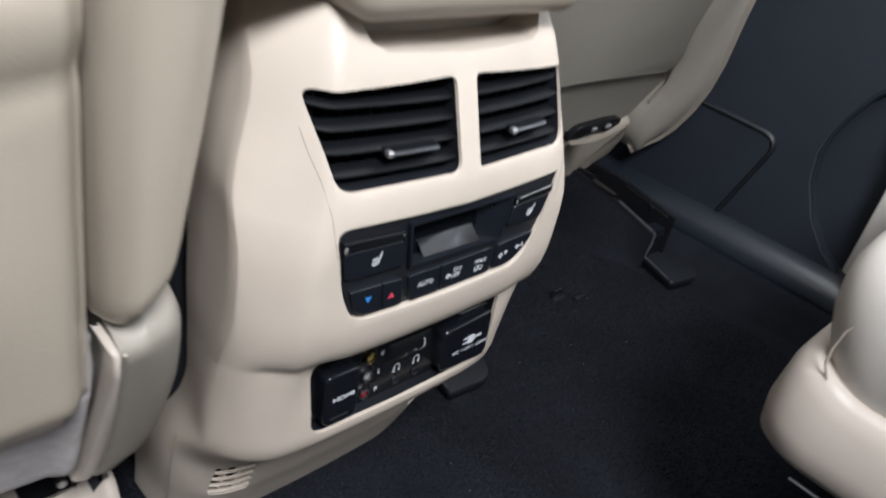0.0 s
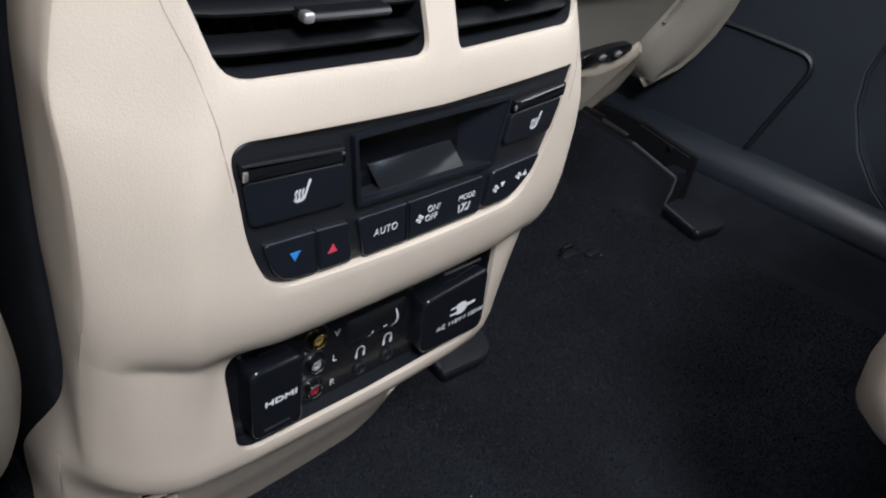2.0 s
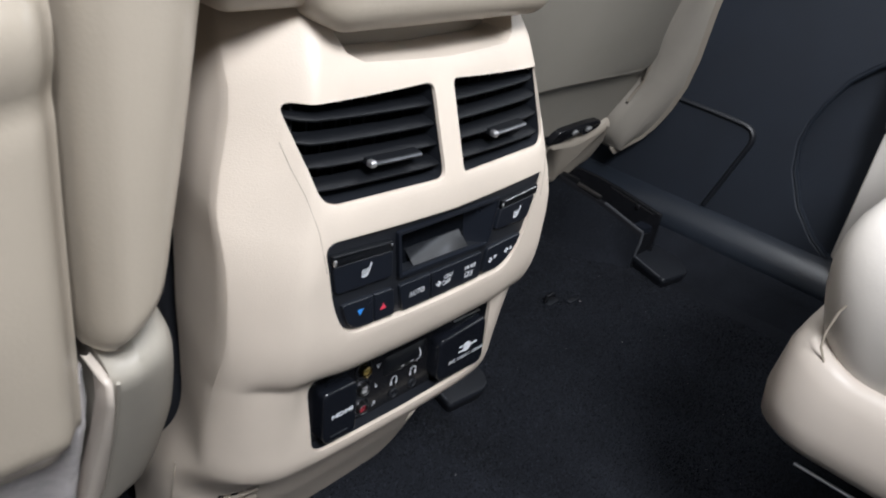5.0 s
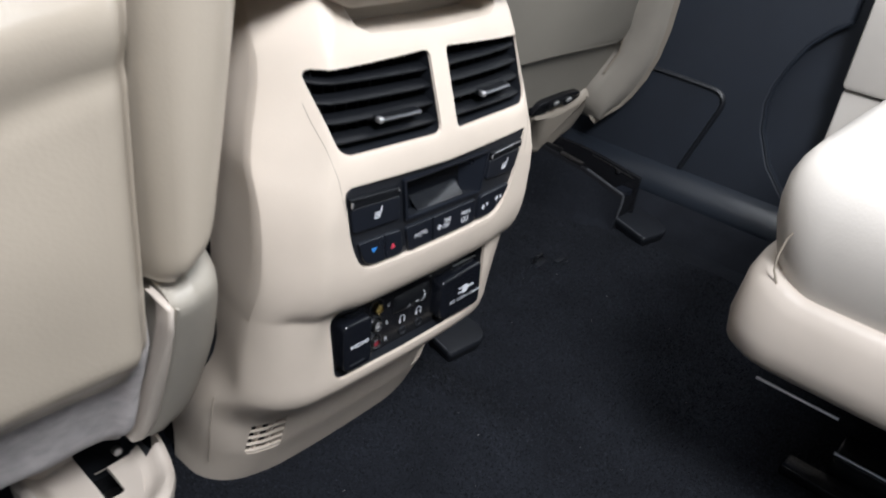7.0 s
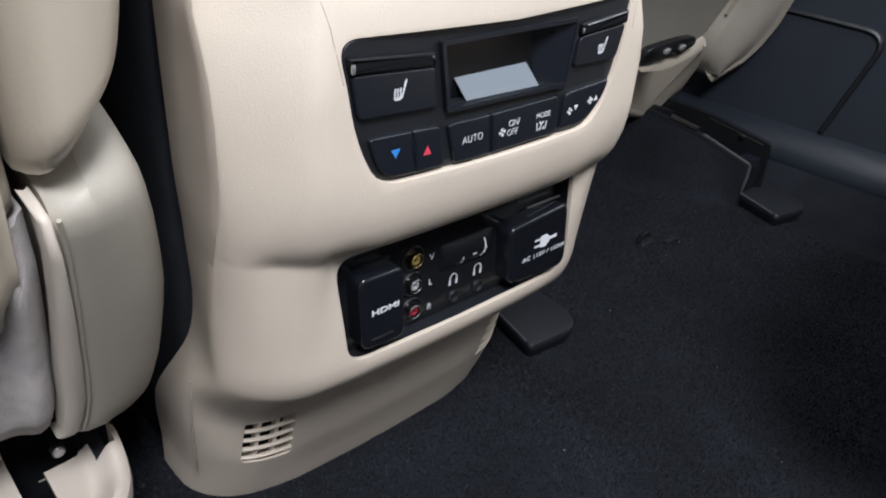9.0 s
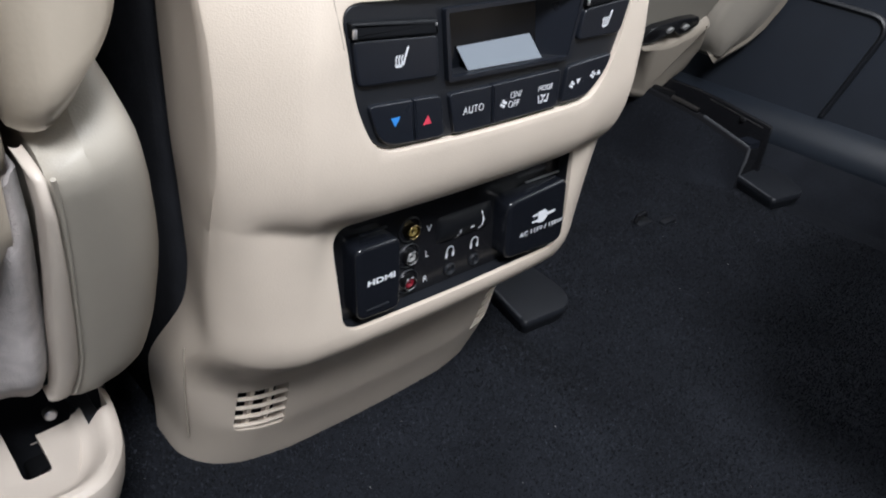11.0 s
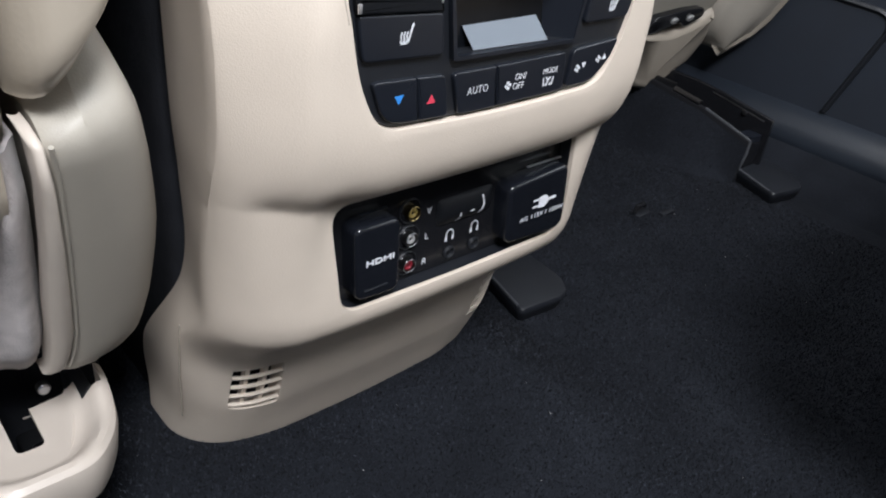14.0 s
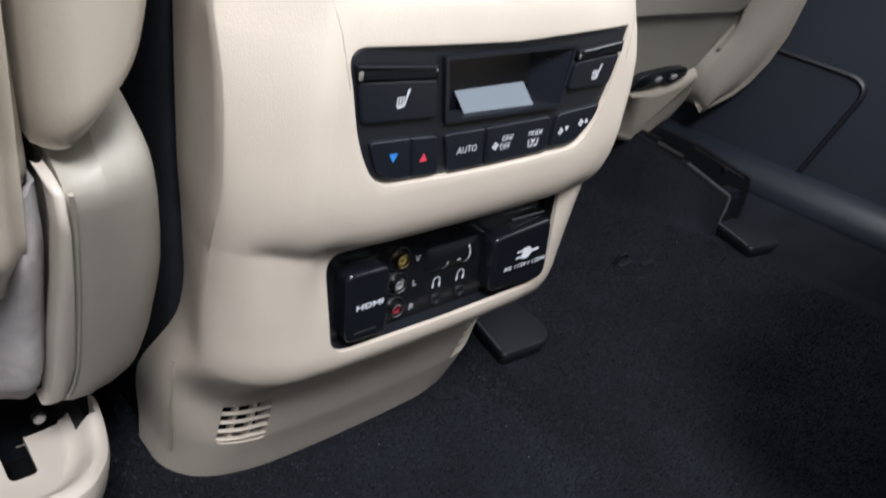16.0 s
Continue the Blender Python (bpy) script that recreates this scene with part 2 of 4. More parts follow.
def slab(grid, thick, push=(0, 1, 0)):
    """A curved sheet of rows of points with thickness towards push, closed all round."""
    bm = bmesh.new()
    d = Vector(push) * thick
    top = [[bm.verts.new(p) for p in row] for row in grid]
    low = [[bm.verts.new(Vector(p) + d) for p in row] for row in grid]
    R, C = len(grid), len(grid[0])
    for i in range(R - 1):
        for j in range(C - 1):
            bm.faces.new((top[i][j], top[i][j + 1], top[i + 1][j + 1], top[i + 1][j]))
            bm.faces.new((low[i][j], low[i + 1][j], low[i + 1][j + 1], low[i][j + 1]))
    for i in range(R - 1):
        bm.faces.new((top[i][0], top[i + 1][0], low[i + 1][0], low[i][0]))
        bm.faces.new((top[i][-1], low[i][-1], low[i + 1][-1], top[i + 1][-1]))
    for j in range(C - 1):
        bm.faces.new((top[0][j], low[0][j], low[0][j + 1], top[0][j + 1]))
        bm.faces.new((top[-1][j], top[-1][j + 1], low[-1][j + 1], low[-1][j]))
    return bm


def tube(path, radius, closed=False, sides=8, flat=1.0):
    """A round bar along a path; flat squeezes it in y."""
    bm = bmesh.new()
    pts = [Vector(p) for p in path]
    n, rings = len(pts), []
    for i, p in enumerate(pts):
        a = pts[i - 1] if (i or closed) else p
        b = pts[(i + 1) % n] if (i < n - 1 or closed) else p
        t = (b - a).normalized()
        side = t.cross(Vector((0, 1, 0)))
        if side.length < 1e-4:
            side = t.cross(Vector((0, 0, 1)))
        side.normalize()
        up = side.cross(t)
        rings.append([bm.verts.new(p + (side * math.cos(2 * math.pi * k / sides) + up * flat * math.sin(2 * math.pi * k / sides)) * radius) for k in range(sides)])
    for i in range(n if closed else n - 1):
        a, b = rings[i], rings[(i + 1) % n]
        for k in range(sides):
            bm.faces.new((a[k], a[(k + 1) % sides], b[(k + 1) % sides], b[k]))
    if not closed:
        bm.faces.new(rings[0][::-1])
        bm.faces.new(rings[-1])
    return bm


def disc(x, z, front, back, radius, sides=24, bevel=0.0):
    return plate([(x + radius * math.cos(2 * math.pi * k / sides), z + radius * math.sin(2 * math.pi * k / sides)) for k in range(sides)], front, back, bevel)


def ring_washer(x, z, front, back, outer, inner, sides=28):
    bm = bmesh.new()
    rings = []
    for r, y in ((outer, back), (outer, front + 0.0003), (outer - 0.0003, front), (inner + 0.0003, front), (inner, front + 0.0003), (inner, back)):
        rings.append([bm.verts.new((x + r * math.cos(2 * math.pi * k / sides), y, z + r * math.sin(2 * math.pi * k / sides))) for k in range(sides)])
    for a, b in zip(rings, rings[1:] + rings[:1]):
        for k in range(sides):
            bm.faces.new((a[k], a[(k + 1) % sides], b[(k + 1) % sides], b[k]))
    return bm


def lettering(text, x, z, y, height, spacing=1.0, width=None, lean=0.0, bold=-0.025):
    """Raised lettering that faces -y, its middle at x, z."""
    cu = bpy.data.curves.new("lettering", "FONT")
    cu.body, cu.size, cu.align_x, cu.align_y, cu.extrude, cu.space_character, cu.shear = text, height / 0.72, "LEFT", "BOTTOM_BASELINE", 0.00012, spacing, lean
    cu.offset = bold * height
    ob = new("lettering", cu)
    bpy.context.view_layer.update()
    me = bpy.data.meshes.new_from_object(ob.evaluated_get(bpy.context.evaluated_depsgraph_get()))
    bpy.data.objects.remove(ob)
    bm = bmesh.new()
    bm.from_mesh(me)
    bpy.data.meshes.remove(me)
    xs, zs = [v.co.x for v in bm.verts], [v.co.y for v in bm.verts]
    fx = (width / (max(xs) - min(xs))) if width else 1.0
    mx, mz = (max(xs) + min(xs)) / 2, (max(zs) + min(zs)) / 2
    for v in bm.verts:
        v.co = Vector((x + (v.co.x - mx) * fx, y - v.co.z, z + v.co.y - mz))
    return bm


def shapes(polys, y, thick=0.00015):
    """Several small printed shapes in one mesh, facing -y."""
    bm = bmesh.new()
    for poly in polys:
        lo = [bm.verts.new((px, y + thick, pz)) for px, pz in poly]
        hi = [bm.verts.new((px, y, pz)) for px, pz in poly]
        bm.faces.new(hi)
        bm.faces.new(lo[::-1])
        for i in range(len(poly)):
            j = (i + 1) % len(poly)
            bm.faces.new((lo[i], lo[j], hi[j], hi[i]))
    return bm


def stroke(points, w):
    """A thin line as quads."""
    out = []
    for a, b in zip(points, points[1:]):
        a, b = Vector(a), Vector(b)
        n = (b - a).normalized()
        n = Vector((-n.y, n.x)) * w / 2
        e = (b - a).normalized() * w * 0.3
        out.append([tuple(a - e + n), tuple(a - e - n), tuple(b + e - n), tuple(b + e + n)])
    return out


def cut(ob, cutters):
    """Takes the cutters out of ob's mesh for good."""
    for c in cutters:
        tool = new("cutter", mesh_of("cutter", c, dark_cavity, False))
        mod = ob.modifiers.new("cut", "BOOLEAN")
        mod.operation, mod.object, mod.solver = "DIFFERENCE", tool, "EXACT"
        bpy.context.view_layer.update()
        me = bpy.data.meshes.new_from_object(ob.evaluated_get(bpy.context.evaluated_depsgraph_get()))
        ob.modifiers.clear()
        ob.data = me
        bpy.data.objects.remove(tool)
    while len(ob.data.materials) > 1:
        ob.data.materials.pop()
    ob.data.polygons.foreach_set("material_index", [0] * len(ob.data.polygons))
    ob.data.polygons.foreach_set("use_smooth", [True] * len(ob.data.polygons))
    ob.data.set_sharp_from_angle(angle=radians(35))


def soften(ob, test, width):
    """Rounds the sharp edges that pass a test of their middle."""
    bm = bmesh.new()
    bm.from_mesh(ob.data)
    bmesh.ops.remove_doubles(bm, verts=bm.verts, dist=0.00005)
    edges = [e for e in bm.edges if len(e.link_faces) == 2 and e.calc_face_angle(0) > radians(45) and test((e.verts[0].co + e.verts[1].co) / 2)]
    bmesh.ops.bevel(bm, geom=edges, offset=width, segments=3, affect="EDGES", profile=0.5, clamp_overlap=True)
    bm.to_mesh(ob.data)
    bm.free()
    ob.data.polygons.foreach_set("use_smooth", [True] * len(ob.data.polygons))
    ob.data.set_sharp_from_angle(angle=radians(40))


# console front surface: rows of (z, y at the middle, half width, corner radius)
PROFILE = [
    (0.020, 0.104, 0.127, 0.036), (0.036, 0.097, 0.1265, 0.036), (0.060, 0.0875, 0.1255, 0.036), (0.085, 0.0765, 0.1255, 0.037), (0.105, 0.0705, 0.1255, 0.037),
    (0.125, 0.0655, 0.1255, 0.038), (0.143, 0.061, 0.1255, 0.038), (0.153, 0.056, 0.1255, 0.038), (0.160, 0.046, 0.1255, 0.038), (0.1645, 0.035, 0.1255, 0.038),
    (0.168, 0.0265, 0.1255, 0.038), (0.173, 0.0205, 0.1255, 0.038), (0.180, 0.0175, 0.1256, 0.0375), (0.210, 0.0165, 0.1264, 0.0355), (0.2475, 0.0165, 0.1273, 0.0325), (0.2500, 0.0158, 0.1275, 0.032),
    (0.2525, 0.0125, 0.1276, 0.0315), (0.2560, 0.0070, 0.1278, 0.031), (0.262, 0.0022, 0.1281, 0.030), (0.271, -0.0012, 0.1284, 0.029),
    (0.286, -0.003, 0.1285, 0.028), (0.320, -0.003, 0.1285, 0.027), (0.352, -0.0025, 0.1282, 0.030), (0.360, -0.0018, 0.1277, 0.0315),
    (0.368, -0.0005, 0.127, 0.0325), (0.420, 0.0150, 0.1235, 0.038), (0.436, 0.021, 0.122, 0.041), (0.450, 0.030, 0.119, 0.042),
    (0.462, 0.046, 0.116, 0.042), (0.470, 0.066, 0.113, 0.042)]
COLUMN = [(0.020, 0.110), (0.036, 0.1025), (0.060, 0.0915), (0.085, 0.0805), (0.105, 0.075), (0.122, 0.0695), (0.135, 0.062), (0.150, 0.047), (0.162, 0.0325), (0.172, 0.0225), (0.182, 0.0185)]


def smooth(a, b, v):
    v = min(1.0, max(0.0, (v - a) / (b - a)))
    return v * v * (3 - 2 * v)


def profile(z):
    z = min(PROFILE[-1][0], max(PROFILE[0][0], z))
    for a, b in zip(PROFILE, PROFILE[1:]):
        if z <= b[0]:
            f = (z - a[0]) / (b[0] - a[0])
            return [p + f * (q - p) for p, q in zip(a[1:], b[1:])]


def column(z):
    """Depth of the outer columns beside the hollow."""
    for a, b in zip(COLUMN, COLUMN[1:]):
        if z <= b[0]:
            return a[1] + (b[1] - a[1]) * (max(z, a[0]) - a[0]) / (b[0] - a[0])
    return COLUMN[-1][1]


def middle(z):
    """Shifts the foot a little right to fit the camera's view."""
    return 0.004 * (1 - smooth(0.05, 0.13, z))


def narrowing(z):
    """Tightens the left corner beside the vents to fit the camera's view."""
    return 0.011 * smooth(0.355, 0.42, z)


def front_y(x, z):
    """Depth of the console's face at x, z; the lower part is hollowed in its middle."""
    x -= middle(z)
    lifted = 0.007 * smooth(0.060, 0.115, abs(x)) * smooth(0.205, 0.245, z) * (1 - smooth(0.272, 0.325, z))
    y0, w, r = profile(z - lifted)
    if x < 0:
        w, r = w - narrowing(z), r - narrowing(z)
    if z < 0.182:
        f = smooth(0.062, 0.108, abs(x))
        y0 = y0 * (1 - f) + column(z) * f
    if 0.182 <= z < 0.30:
        f = 0.5 * smooth(0.080, 0.096, abs(x)) + 0.5 * smooth(0.108, 0.125, abs(x))
        y0 = y0 * (1 - f) + (0.0185 - 0.0215 * smooth(0.19, 0.30, z)) * f
    if 0.335 <= z < 0.42:
        f = smooth(0.080, 0.104, abs(x))
        y0 = y0 * (1 - f) + (-0.003 + 0.018 * (z - 0.335) / 0.085) * f
    bow = 0.35 + 0.65 * smooth(0.345, 0.42, z)
    y = y0 + bow * x * x
    d = min(1.0, max(0.0, (abs(x) - (w - r)) / r))
    bend = 1 - math.sqrt(max(0.0, 1 - d * d))
    c = 0.006 + 0.10 * (1 - smooth(0.27, 0.36, z))
    facet = (math.sqrt(d * d + c) - math.sqrt(c)) / (math.sqrt(1 + c) - math.sqrt(c))
    f = 0.92 * smooth(0.20, 0.33, z)
    return y + 1.05 * r * (bend * (1 - f) + facet * f)

# ---- the cabin ----
def hump(x, y):
    return 0.036 * (1 - smooth(0.125, 0.20, abs(x))) * smooth(-0.06, 0.10, y)


def sheet(xs, ys, height):
    bm = bmesh.new()
    vs = [[bm.verts.new((x, y, height(x, y))) for x in xs] for y in ys]
    for a, b in zip(vs, vs[1:]):
        for i in range(len(xs) - 1):
            bm.faces.new((a[i], a[i + 1], b[i + 1], b[i]))
    return bm


def ramp(a, b, n):
    return [a + (b - a) * k / (n - 1) for k in range(n)]


RAILS = [(0.664, 0.700, 0.174), (0.222, 0.264, 0.205)]


def rail_height(y, tail):
    """Height of a seat rail's inner wall above the floor."""
    return 0.0575 + 0.25 * min(0.078, y - tail) + 0.12 * min(0.15, max(0.0, y - tail - 0.078))


def drawn_up(x, y):
    """The carpet climbs to the inner wall of each seat rail."""
    for x0, x1, tail in RAILS:
        w = 0.012 + 0.034 * smooth(tail, tail + 0.07, y)
        if y > tail and x0 - 0.004 - w < x <= x0 - 0.004:
            return (rail_height(y, tail) - 0.006) * ((x - x0 + 0.004 + w) / w) ** 1.7
    return 0.0


def lie(x, y):
    """Slight unevenness of the carpet."""
    return hump(x, y) + drawn_up(x, y) + 0.0022 * noise.noise((x * 6, y * 6, 0)) + 0.0006 * noise.noise((x * 40, y * 40, 3))


floor = new("floor", mesh_of("floor", sheet(sorted(ramp(-0.9, 0.80, 130) + ramp(0.615, 0.660, 16) + [0.6602] + ramp(0.172, 0.218, 12) + [0.2182]), sorted(ramp(-1.6, 1.3, 200) + [0.1738, 0.1742, 0.2048, 0.2052]), lie), carpet))
tagged(floor, "black cut-pile carpet over the cabin floor with specks of lint", "floor", kind="structure")


def structure(name, bm, mat, label, category="wall", angle=40):
    ob = new(name, mesh_of(name, bm, mat, True, angle))
    return tagged(ob, label, category, kind="structure")


# assumed roof out of view, its opening made to let the added lamps in
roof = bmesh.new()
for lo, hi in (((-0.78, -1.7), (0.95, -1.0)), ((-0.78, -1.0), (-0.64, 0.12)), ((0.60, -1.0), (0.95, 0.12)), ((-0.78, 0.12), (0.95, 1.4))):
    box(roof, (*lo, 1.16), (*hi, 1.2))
structure("ceiling", roof, headliner, "unseen cream headliner, left open overhead for the added lamps", "ceiling")
structure("wall_east", boxed((0.80, -1.7, -0.05), (0.86, 1.4, 0.60)), door_trim, "charcoal lower side wall of the cabin")
# unseen walls, assumed, that close the cabin to outside light
structure("wall_north", boxed((-0.95, 1.3, -0.05), (0.95, 1.36, 1.16)), door_trim, "unseen dark wall that closes the front of the cabin")
structure("wall_south", boxed((-0.95, -1.7, -0.05), (0.95, -1.64, 1.16)), headliner, "unseen pale wall that closes the rear of the cabin")
structure("wall_west", boxed((-0.90, 0.16, -0.05), (-0.84, 1.3, 1.16)), door_trim, "unseen dark wall that closes the near side of the cabin")
structure("pillar_west", boxed((-0.90, -1.64, -0.05), (-0.84, -1.15, 1.16)), headliner, "unseen pale wall behind the open doorway")
structure("sill_west", boxed((-0.90, -1.15, -0.05), (-0.80, 0.16, 0.05), 0.01), door_trim, "charcoal door sill at the open doorway", "sill")

# far side: sill, kick panel, door seal and the beige rear door
sill_ring = [(0.744, 0.040), (0.745, 0.050), (0.749, 0.061), (0.757, 0.071), (0.770, 0.080), (0.785, 0.086), (0.80, 0.088), (0.80, 0.030), (0.75, 0.030)]
rise = [(0.690, -0.006), (0.700, 0.003), (0.718, 0.012), (0.735, 0.028), (0.747, 0.047), (0.760, 0.047), (0.760, -0.006)]
structure("carpet_edge", loft([[(x, y, z) for x, z in rise] for y in ramp(-1.5, 1.25, 30)]), carpet, "black carpet turned up against the far sill", "carpet", 60)
structure("sill_east", loft([[(x, y, z) for x, z in sill_ring] for y in ramp(-1.5, 1.25, 30)]), sill_trim, "charcoal plastic sill trim along the far door", "sill", 60)


def side_plate(poly, x0, x1):
    """A plate that faces -x: polygon in y, z between the depths x0 (seen) and x1."""
    bm = plate([(-y, z) for y, z in poly], x0, x1, 0.005)
    for v in bm.verts:
        v.co = Vector((v.co.y, -v.co.x, v.co.z))
    return bm


trim_edge = [(0.9, 0.066), (0.9, 0.60), (-0.03, 0.60), (-0.03, 0.365), (-0.012, 0.350), (0.012, 0.325), (0.030, 0.290), (0.041, 0.258), (0.045, 0.228), (0.038, 0.188), (0.014, 0.140), (-0.018, 0.105), (-0.045, 0.086), (-0.060, 0.066)]
far_panel = thing("side_trim_panel", "charcoal moulded side trim panel beside the far seat", "trim panel", kind="structure")
part("panel", side_plate(trim_edge, 0.782, 0.799), door_trim, far_panel)
pocket_edge = rounded([(0.85, 0.07), (0.85, 0.229), (0.200, 0.229), (0.099, 0.2245), (0.150, 0.07)], [0.01, 0.01, 0.05, 0.030, 0.02], 8)
part("kick_panel", side_plate(pocket_edge, 0.7795, 0.783), door_trim, far_panel)
# raised dark bar that stands for the shade in the pocket's outline
part("groove_shade", tube([(0.7818, y, z) for y, z in pocket_edge[12:-8]], 0.0058, False, 10, 0.7), soft_black, far_panel)
part("door_seal", tube([(0.785, y, z) for y, z in trim_edge[3:-1]], 0.003), sill_trim, far_panel)

rear_door = thing("door_1", "closed rear door with beige vinyl trim", "door", kind="structure")
part("upper_panel", boxed((0.745, -0.45, 0.286), (0.80, -0.052, 0.60), 0.008), leather, rear_door)
# added out of view so that the display mirrors something dark
part("dark_reflection_panel", boxed((0.749, -1.30, 0.286), (0.80, -0.4505, 0.60), 0.008), door_trim, rear_door, "unseen dark panel added for the display's reflection")
part("lower_panel", boxed((0.753, -1.05, 0.10), (0.80, -0.054, 0.2855), 0.006), leather, rear_door)

# ---- centre console ----
console = thing("rear_console", "beige plastic rear centre console with vents and controls", "console", at=(0, 0, 0))


def contour(z):
    """The outline of the console at one height, from the left flank round the face to the right flank."""
    y0, w, r = profile(z)
    xs = ramp(-(w - r), w - r, 57)
    turn = [(w - r) + r * math.sin(radians(a)) for a in range(6, 91, 6)]
    out = [(x, front_y(x + middle(z), z), z) for x in xs]
    right = [(x, front_y(x + middle(z), z), z) for x in turn]
    tight = narrowing(z)
    wl, rl = w - tight, r - tight
    left = [(-x, front_y(-x + middle(z), z), z) for x in [(wl - rl) + rl * math.sin(radians(a)) for a in range(90, 5, -6)]]
    end = max(0.105 + 0.062 * smooth(0.21, 0.07, z), right[-1][1] + 0.008)
    # the flanks taper inwards so that they fall into shade
    draft = 0.012 * smooth(0.10, 0.17, z)
    back = [(w - draft * k / 5, right[-1][1] + (end - right[-1][1]) * k / 5, z) for k in range(1, 6)]
    c = middle(z)
    start = left[0][1]
    flank = [(-(wl - max(0.0, draft - tight) * k / 5), start + (end - start) * k / 5, z) for k in range(5, 0, -1)]
    return [(x + c, y, zz) for x, y, zz in flank + left + out + right + back]


levels = []
for a, b in zip(PROFILE, PROFILE[1:]):
    n = 4 if b[0] - a[0] > 0.02 else 2
    levels += [a[0] + (b[0] - a[0]) * k / n for k in range(n)]
levels.append(PROFILE[-1][0])
body = part("shell", loft([contour(z) for z in levels]), plastic, console)

VENTS = [rounded([(-0.0990, 0.4185), (-0.0120, 0.4235), (-0.0078, 0.3715), (-0.0905, 0.3720)], [0.006, 0.006, 0.007, 0.010], 6),
         rounded([(0.0925, 0.4185), (0.0030, 0.4235), (0.0072, 0.3712), (0.0890, 0.3725)], [0.006, 0.004, 0.005, 0.010], 6)]
PANEL = rounded([(-0.0920, 0.3545), (-0.0848, 0.3135), (-0.0740, 0.2918), (0.0, 0.2895), (0.0660, 0.2908), (0.0790, 0.3130), (0.0868, 0.3556), (0.0, 0.3526)], [0.010, 0.03, 0.022, 0.06, 0.022, 0.03, 0.003, 0.0], 8)
MEDIA = rounded([(-0.0835, 0.2495), (-0.0745, 0.1866), (0.0, 0.1862), (0.0905, 0.1850), (0.0835, 0.2510), (0.0, 0.2515)], [0.012, 0.012, 0.0, 0.016, 0.004, 0.05], 8)
NOTCH = [(-0.079, 0.475), (-0.0645, 0.4405), (-0.056, 0.4362), (0.0, 0.4345), (0.056, 0.4362), (0.0645, 0.4405), (0.079, 0.475)]
GRILLES = [rounded([(-0.1050, 0.1245), (-0.0768, 0.1230), (-0.0748, 0.0795), (-0.1042, 0.0825)], 0.004, 4)]
GRILLES.append([(0.008 - x, z) for x, z in GRILLES[0]])
cut(body, [plate(p, -0.05, 0.065) for p in VENTS] + [plate(PANEL, -0.05, 0.012), plate(MEDIA, -0.05, 0.042), plate(NOTCH, -0.05, 0.06)]
    + [plate(p, -0.05, 0.118) for p in GRILLES])


def inset(poly, d):
    n = len(poly)
    area = sum(a[0] * b[1] - b[0] * a[1] for a, b in zip(poly, poly[1:] + poly[:1]))
    s, out = (1 if area > 0 else -1), []
    for i, (x, z) in enumerate(poly):
        t = (Vector(poly[(i + 1) % n]) - Vector(poly[i - 1])).normalized()
        out.append((x - t.y * d * s, z + t.x * d * s))
    return out


soften(body, lambda c: abs(c.y - front_y(c.x, c.z)) < 0.0008 and abs(c.x) < 0.119 and c.z > 0.07, 0.0019)
seam = [(-0.1005, 0.400), (-0.0992, 0.390), (-0.0965, 0.3775), (-0.0947, 0.3655), (-0.0933, 0.3585), (-0.0928, 0.353), (-0.0916, 0.346), (-0.0902, 0.3375)]
for s in (1, -1):
    part("trim_seam", tube([(s * x, front_y(s * x, z) + 0.0002, z) for x, z in seam], 0.00034), recess_plastic, console)
for s in (1, -1):
    flank = [(0.0960, 0.152), (0.0985, 0.140), (0.1015, 0.125), (0.1050, 0.110), (0.1090, 0.090), (0.1145, 0.068)]
    part("flank_seam", tube([(middle(z) - s * (profile(z)[1] + 0.0001), y, z) for y, z in flank], 0.00045), recess_plastic, console)
# dark box in place of the beige flank where it lies in shade
part("flank_shade", boxed((-0.116, 0.110, 0.0), (0.120, 1.25, 0.44), 0.02, 3), shadow_grey, console, "dark box for the shaded flank of the front console")
part("latch_recess", plate([(x * 0.995, z) for x, z in NOTCH], 0.052, 0.059, 0.001), recess_plastic, console, "taupe recess under the armrest latch")


